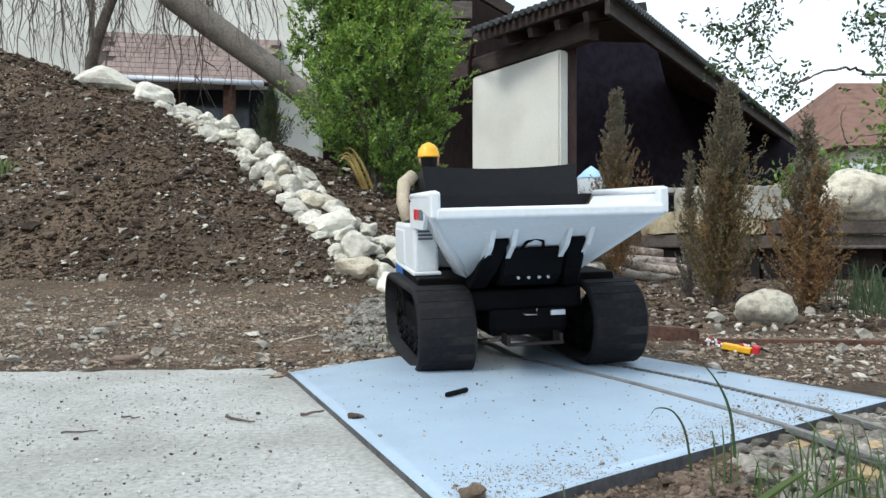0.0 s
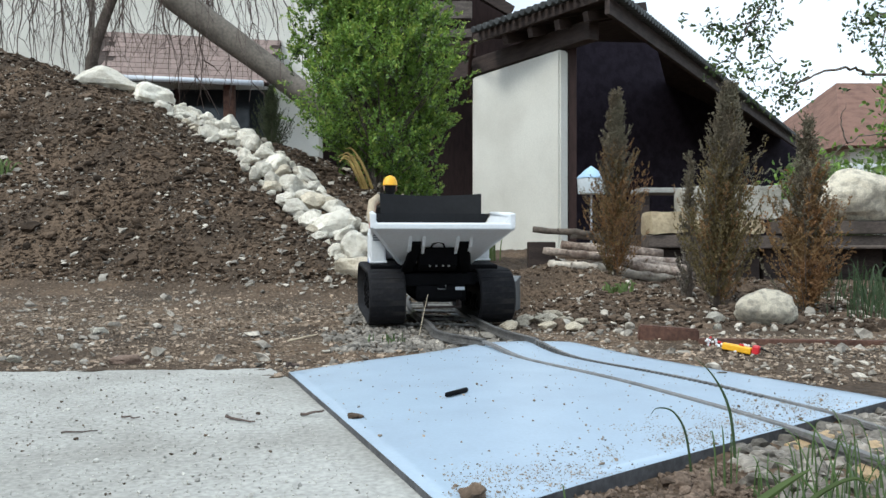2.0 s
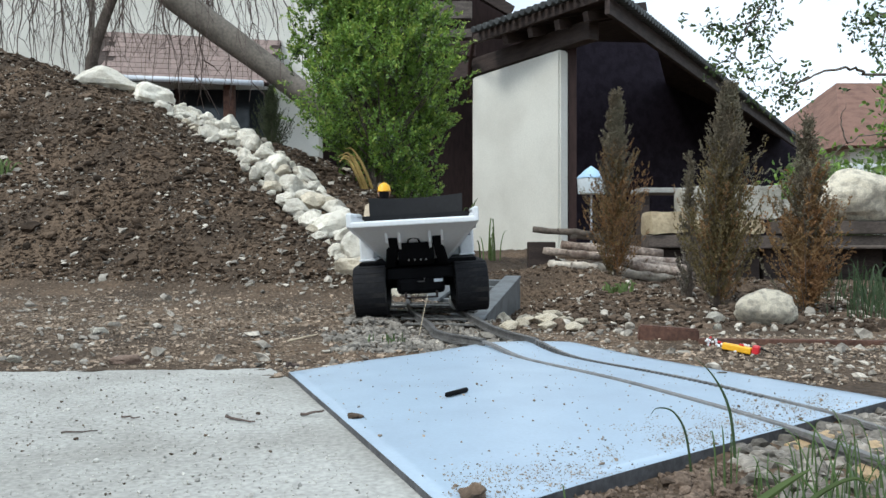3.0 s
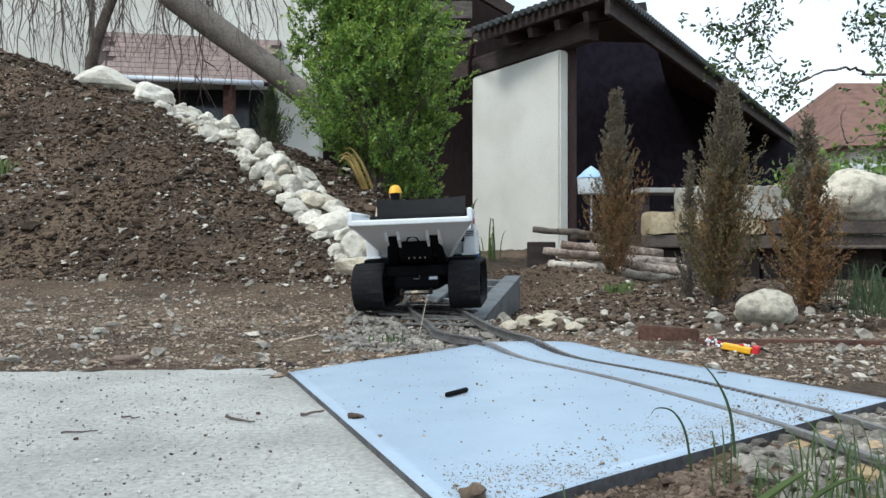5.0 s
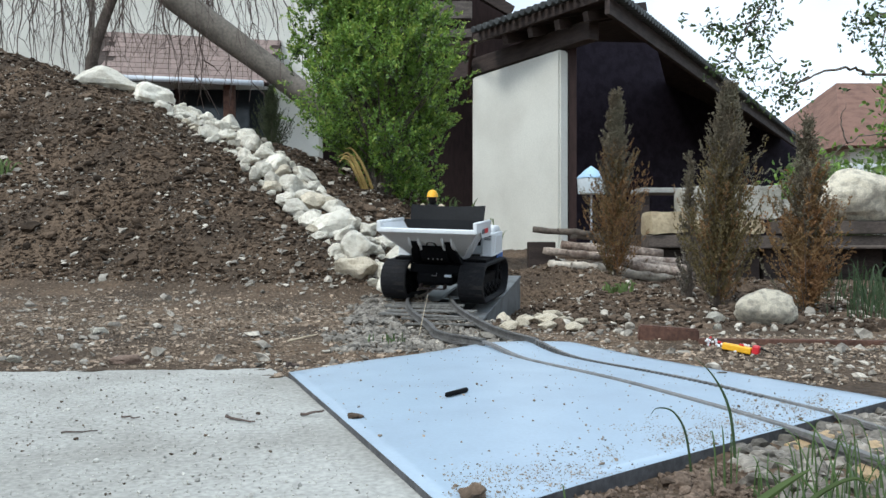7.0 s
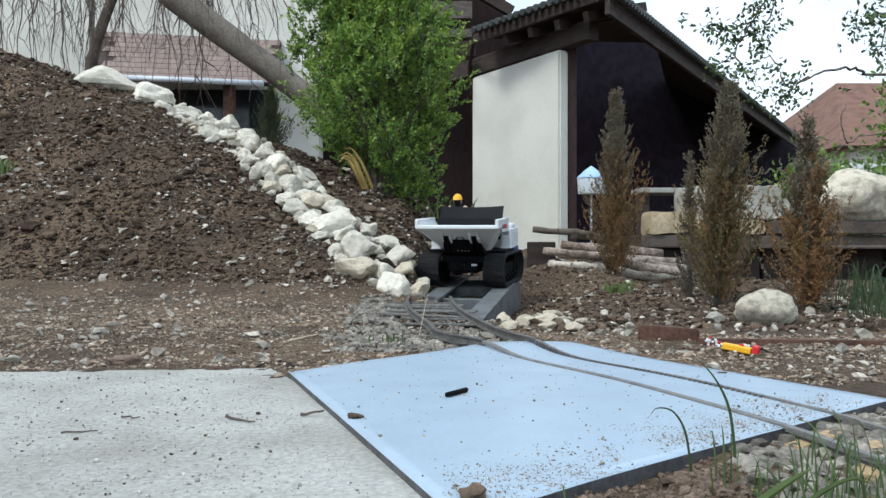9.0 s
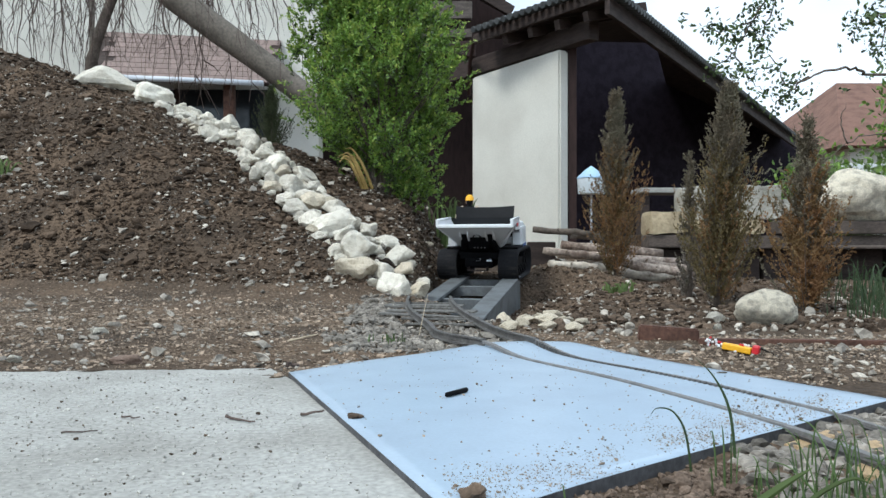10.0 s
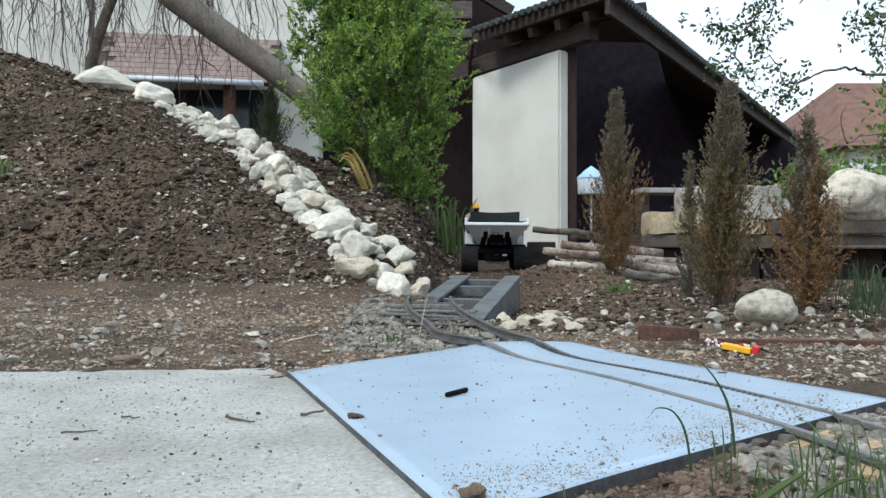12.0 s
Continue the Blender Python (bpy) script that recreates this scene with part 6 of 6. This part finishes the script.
for k in range(7):
    ax, az, ll = rw.uniform(-0.035, 0.035), rw.uniform(-0.04, 0.04), rw.uniform(0.55, 1.05)
    blade_path(bm, [(-0.405 + ax, 4.08, 0.50), (-0.405 + ax - 0.03 * ll, 4.05, 0.50 + 0.08 * ll), (-0.405 + ax - 0.06 * ll, 4.04, 0.50 + 0.145 * ll), (-0.405 + ax - 0.10 * ll, 4.03, 0.50 + 0.18 * ll + az * 0.5), (-0.405 + ax - 0.13 * ll, 4.02, 0.50 + 0.16 * ll + az)], rw.uniform(0.010, 0.020))
thing("withered_plant", "yellow withered leaves leaning out under the shrub", "plant", bm=bm, mat=YELLOW_LEAF)
tuft(-0.12, 1.62, 16, 0.022, 0.02, 0.003, 89, "tiny green grass beside the plate")
tuft(-0.10, 1.57, 3, 0.03, 0.01, 0.002, 90, "tiny green grass beside the plate")
bm = bmesh.new()
blade_path(bm, [(0.268, 0.70, -0.03), (0.262, 0.70, 0.03), (0.248, 0.70, 0.062), (0.23, 0.70, 0.081)], 0.0027)
thing("long_grass", "single long dark green grass blade", "grass", bm=bm, mat=GRASS_DARK)
bm = bmesh.new()
blade_path(bm, [(0.215, 0.66, -0.025), (0.209, 0.66, 0.02), (0.198, 0.66, 0.04), (0.184, 0.66, 0.043), (0.178, 0.66, 0.036)], 0.0020)
thing("long_grass", "single bowed dark green grass blade", "grass", bm=bm, mat=GRASS_DARK)
bm = bmesh.new()
blade_path(bm, [(0.196, 0.50, 0.008), (0.221, 0.50, 0.0255), (0.241, 0.50, 0.0375)], 0.0065)
blade_path(bm, [(0.225, 0.51, -0.01), (0.246, 0.51, 0.014), (0.270, 0.51, 0.027), (0.285, 0.51, 0.024)], 0.0045)
thing("broad_grass", "broad pale green grass leaf beside the ballast", "grass", bm=bm, mat=LEAF_FAR)
bm = bmesh.new()
tube(bm, [(-0.055, 1.75, -0.02), (-0.045, 1.76, 0.03), (-0.035, 1.77, 0.075)], [0.0011, 0.001, 0.0007], 5)
thing("dry_straw", "pale dry straw standing between the rails", "straw", bm=bm, mat=BEIGE)


# ---- small loose things ----
bm = bmesh.new()
tube(bm, [(-0.0225, 0, 0), (-0.021, 0, 0), (0.021, 0, 0), (0.0225, 0, 0)], [0.0026, 0.0032, 0.0032, 0.0026], 10)
thing("metal_pin", "short dark metal pin lying on the plate", "pin", at=pose(0.0175, 0.968, -0.0005, 0, 0, 54), bm=bm, mat=BLACK_METAL)
bm = bmesh.new()
stone(bm, (0, 0, 0), (0.020, 0.016, 0.008), 5, 3, 0.3)
thing("soil_lump", "dark soil crumb on the plate", "soil", at=pose(-0.097, 0.845, plate_z(-0.097, 0.845) + 0.002), bm=bm, mat=CLOD)
bm = bmesh.new()
stone(bm, (0, 0, 0), (0.028, 0.024, 0.013), 9, 3, 0.3)
thing("soil_lump", "brown lump at the edge of the plate", "soil", at=pose(0.022, 0.575, plate_z(0.022, 0.575) + 0.004), bm=bm, mat=CLOD)


def stick(a, b, r, label, mat=TWIG, seed=1):
    rr = random.Random(seed)
    a, b = Vector(a), Vector(b)
    bm = bmesh.new()
    tube(bm, [a.lerp(b, k / 5) + Vector((rr.uniform(-1, 1), rr.uniform(-1, 1), abs(rr.uniform(0, 1)))) * r * 1.2 for k in range(6)], [r * (1 - 0.1 * k) for k in range(6)], 6)
    return thing("dry_twig", label, "twig", bm=bm, mat=mat)


stick((-0.245, 0.87, -0.0115), (-0.208, 0.845, -0.0115), 0.0018, "thin dry twig on the concrete", seed=1)
stick((-0.40, 0.80, -0.012), (-0.365, 0.807, -0.012), 0.0012, "thin dry twig on the concrete", seed=2)
stick((-0.163, 0.885, -0.0115), (-0.135, 0.88, -0.007), 0.002, "thin dry twig on the concrete", seed=3)
stick((-0.365, 0.875, -0.0115), (-0.345, 0.868, -0.0115), 0.0014, "dark crumbs of bark on the concrete", seed=4)
stick((-0.235, 1.14, 0.004), (-0.215, 1.145, 0.006), 0.004, "dark bark piece at the plate's corner", seed=5)
stick((-0.30, 1.48, 0.0), (-0.245, 1.50, 0.012), 0.003, "pale dry twig on the soil", mat=BEIGE, seed=6)

bm = bmesh.new()
prism(bm, [(-0.064, -0.006), (0.064, -0.006), (0.062, 0.026), (-0.060, 0.034)], "y", -0.012, 0.012)
bmesh.ops.bevel(bm, geom=list(bm.edges), offset=0.003, segments=2, affect="EDGES")
thing("iron_block", "rusty red-brown iron bar end on the soil", "bar", at=pose(0.478, 1.63, float(land(0.47, 1.6)), 0, 0, -6), bm=bm, mat=RUST)
bm = bmesh.new()
box(bm, (-0.22, -0.006, -0.004), (0.22, 0.006, 0.010), bevel=0.002)
thing("wooden_lath", "thin brown lath half buried in the soil", "lath", at=pose(0.75, 1.57, float(land(0.75, 1.57)), 0, 0, -6), bm=bm, mat=RUST)


def build_toy():
    toy = thing("rail_toy", "yellow and red toy signal with beads, fallen over", "toy", at=pose(0.548, 1.43, float(land(0.55, 1.43)) + 0.010, 0, 8, -32))
    bm = bmesh.new()
    box(bm, (-0.026, -0.0085, -0.006), (0.026, 0.0085, 0.006), bevel=0.002)
    part("yellow_bar", bm, YELLOW, toy)
    bm = bmesh.new()
    box(bm, (0.027, -0.010, -0.004), (0.040, 0.008, 0.012), bevel=0.003)
    part("red_end", bm, RED, toy)
    bm = bmesh.new()
    tube(bm, [(0.040, 0, 0.008), (0.07, 0.004, 0.0)], 0.0018, 6)
    part("wire", bm, BLACK_METAL, toy)
    rr = random.Random(3)
    for k in range(46):
        bm = bmesh.new()
        bmesh.ops.create_icosphere(bm, subdivisions=1, radius=0.0027)
        part("bead", bm, RED if rr.random() < 0.4 else WHITE_PAINT, toy, at=pose(rr.uniform(-0.058, 0.02), rr.uniform(-0.012, 0.022), rr.uniform(-0.006, 0.008)))


build_toy()

# crumbs and sand on plate and slab
CHIP = material("concrete_chip", (0.44, 0.425, 0.39), 0.9, var=0.2, scale=20, fine=200, bump=0.2, island=0.35)
SAND = material("sand", (0.30, 0.26, 0.215), 0.9, var=0.2, scale=20, fine=200, bump=0.2, island=0.4)
gq = np.random.default_rng(77)
cx, cy = gq.uniform(-0.24, 0.54, 14000), gq.uniform(0.5, 1.5, 14000)
on = ~off_hard(cx, cy) & (cx > -0.24 + (1.15 - cy) * 0.42) & (cx < 0.52)
cx, cy = cx[on], cy[on]
near_edge = np.clip(1 - (cy - (0.53 + (cx - 0.02) * 0.80)) / 0.17, 0, 1) * (0.35 + 0.65 * (vnoise(cx * 14, cy * 14, 9) > -0.15))
pick = gq.random(len(cx)) < 0.06 + 0.8 * near_edge ** 1.5
cx, cy = cx[pick], cy[pick]
cz = np.array([plate_z(a, b) for a, b in zip(cx, cy)])
scatter("plate_crumbs", np.stack([cx, cy, cz], -1), np.clip(gq.lognormal(-6.6, 0.5, len(cx)), 0.0006, 0.005), GRIT, "dark crumbs of earth on the plate", "crumbs", 78, sink=0.1)
ux, uy = gq.uniform(0.0, 0.54, 60000), gq.uniform(0.5, 1.1, 60000)
edge = np.clip(1 - (uy - (0.53 + (ux - 0.02) * 0.80)) / 0.15, 0, 1)
patch = 0.5 + 0.5 * vnoise(ux * 16, uy * 16, 12) * 0.6 + 0.5 * vnoise(ux * 45, uy * 45, 13) * 0.4
on = ~off_hard(ux, uy) & (ux < 0.52) & (gq.random(60000) < np.clip(edge * 1.6, 0, 1) * np.clip(patch * 2 - 0.7, 0, 1))
ux, uy = ux[on], uy[on]
uz = np.array([plate_z(a, b) for a, b in zip(ux, uy)])
scatter("plate_sand", np.stack([ux, uy, uz], -1), np.clip(gq.lognormal(-7.0, 0.4, len(ux)), 0.0005, 0.003), SAND, "pale sand strewn on the plate", "sand", 91, sink=0.1)
sx, sy = gq.uniform(-0.9, 0.0, 13000), gq.uniform(0.5, 1.19, 13000)
on = sx < -0.28 + (1.18 - sy) * 0.4
sx, sy = sx[on], sy[on]
scatter("slab_crumbs", np.stack([sx, sy, np.full(len(sx), -0.013)], -1), np.clip(gq.lognormal(-6.75, 0.5, len(sx)), 0.0006, 0.006), CHIP, "sand and crumbs on the concrete", "crumbs", 79, sink=0.2)
scatter("slab_crumbs", np.stack([sx[:260], sy[:260], np.full(260, -0.013)], -1), np.clip(gq.lognormal(-6.15, 0.45, 260), 0.0012, 0.006), CLOD, "dark crumbs of earth on the concrete", "crumbs", 92, sink=0.1, near=True)


# ---- what moves ----
# seconds, front contact x, y, z, turn to the left, nose lift, lean
DRIVE = [
    (0.0, 0.144, 1.168, -0.013, 11.2, -3.0, -2.0),
    (0.5, 0.118, 1.385, 0.001, 12.0, 3.4, -1.2),
    (1.0, 0.101, 1.574, -0.012, 17.4, -0.5, 1.2),
    (1.5, 0.057, 1.733, -0.015, 13.3, -3.0, -0.3),
    (2.0, 0.002, 1.882, -0.011, 10.5, -3.3, -0.3),
    (2.5, -0.043, 1.989, 0.002, 2.5, -0.8, -2.9),
    (3.0, -0.054, 2.051, 0.002, 2.1, -1.5, -3.3),
    (3.2, -0.058, 2.065, 0.002, 1.2, -1.5, -3.2),
    (4.8, -0.075, 2.148, 0.004, -5.5, -1.2, -2.2),
    (5.0, -0.076, 2.155, 0.005, -6.3, -1.1, -2.1),
    (5.2, -0.079, 2.165, 0.014, -8.5, 1.0, -0.5),
    (5.5, -0.085, 2.186, 0.031, -12.5, 6.2, 3.1),
    (5.8, -0.079, 2.295, 0.020, -13.4, 4.0, 2.7),
    (6.0, -0.073, 2.357, 0.011, -13.8, 1.0, 2.3),
    (6.5, -0.052, 2.465, -0.006, -14.0, -4.0, 2.2),
    (7.0, -0.042, 2.596, -0.003, -16.5, -4.1, 2.3),
    (7.2, -0.034, 2.640, -0.001, -17.0, -4.2, 2.2),
    (8.8, 0.055, 3.050, 0.020, -17.5, -4.0, 1.0),
    (9.0, 0.070, 3.110, 0.023, -17.0, -3.8, 0.8),
    (9.5, 0.120, 3.240, 0.030, -14.5, -3.5, 0.2),
    (10.0, 0.150, 3.385, 0.036, -15.0, -4.4, 0.2),
    (10.5, 0.193, 3.500, 0.047, -13.0, -2.1, -0.2),
    (10.6, 0.202, 3.530, 0.060, -12.0, 5.0, -0.4),
    (10.7, 0.212, 3.570, 0.078, -11.0, 12.0, -0.6),
    (10.8, 0.228, 3.660, 0.076, -8.5, 8.0, -0.7),
    (10.9, 0.245, 3.750, 0.066, -6.0, 3.5, -0.8),
    (11.0, 0.258, 3.816, 0.059, -4.6, 1.2, -0.9),
    (11.5, 0.276, 3.960, 0.055, -2.0, -1.5, 0.6),
    (12.0, 0.278, 4.040, 0.058, -1.5, 0.0, 0.6),
]


def dumper_pose(x, y, z, turn, lift, lean):
    r = Euler((radians(-lift), radians(lean), radians(turn))).to_matrix()
    return Matrix.Translation(Vector((x, y, z)) + r @ Vector((0, 0.20, 0))) @ r.to_4x4()


def drive_at(t):
    for a, b in zip(DRIVE, DRIVE[1:]):
        if t <= b[0]:
            u = (t - a[0]) / (b[0] - a[0])
            return [p + (q - p) * u for p, q in zip(a[1:], b[1:])]
    return list(DRIVE[-1][1:])


# seconds, the turn of the upper works on the tracks, their rocking up and down
SWIVEL = [(0.0, -2.2, 0.001), (0.5, -2, 0.010), (1.0, -2.3, 0.003), (1.5, -2.5, 0), (2.0, -4, 0), (2.5, -2, 0), (3.2, -2.2, 0), (4.8, 0.8, 0), (5.5, 3, 0), (6.5, 2.6, 0), (7.2, 3, 0), (9.0, 3, 0), (10.5, 2.6, 0), (11.0, 0.8, 0), (12.0, 0, 0)]


def motions():
    walk(turntable, [(t, Matrix.Translation((0, 0.02, up)) @ pose(0, 0, 0, 0, 0, a) @ Matrix.Translation((0, -0.02, 0))) for t, a, up in SWIVEL])
    walk(dumper, [(r[0], dumper_pose(*r[1:])) for r in DRIVE])
    # wheels roll with the way covered
    n = 180
    way = [0.0]
    spots = [drive_at(12.0 * k / n) for k in range(n + 1)]
    for a, b in zip(spots, spots[1:]):
        way.append(way[-1] + math.hypot(b[0] - a[0], b[1] - a[1]))
    for ob, r in WHEELS:
        place = ob.matrix_basis.translation.copy()
        walk(ob, [(12.0 * k / n, Matrix.Translation(place) @ Euler((way[k] / r * -1.0, 0, 0)).to_matrix().to_4x4()) for k in range(n + 1)])


motions()
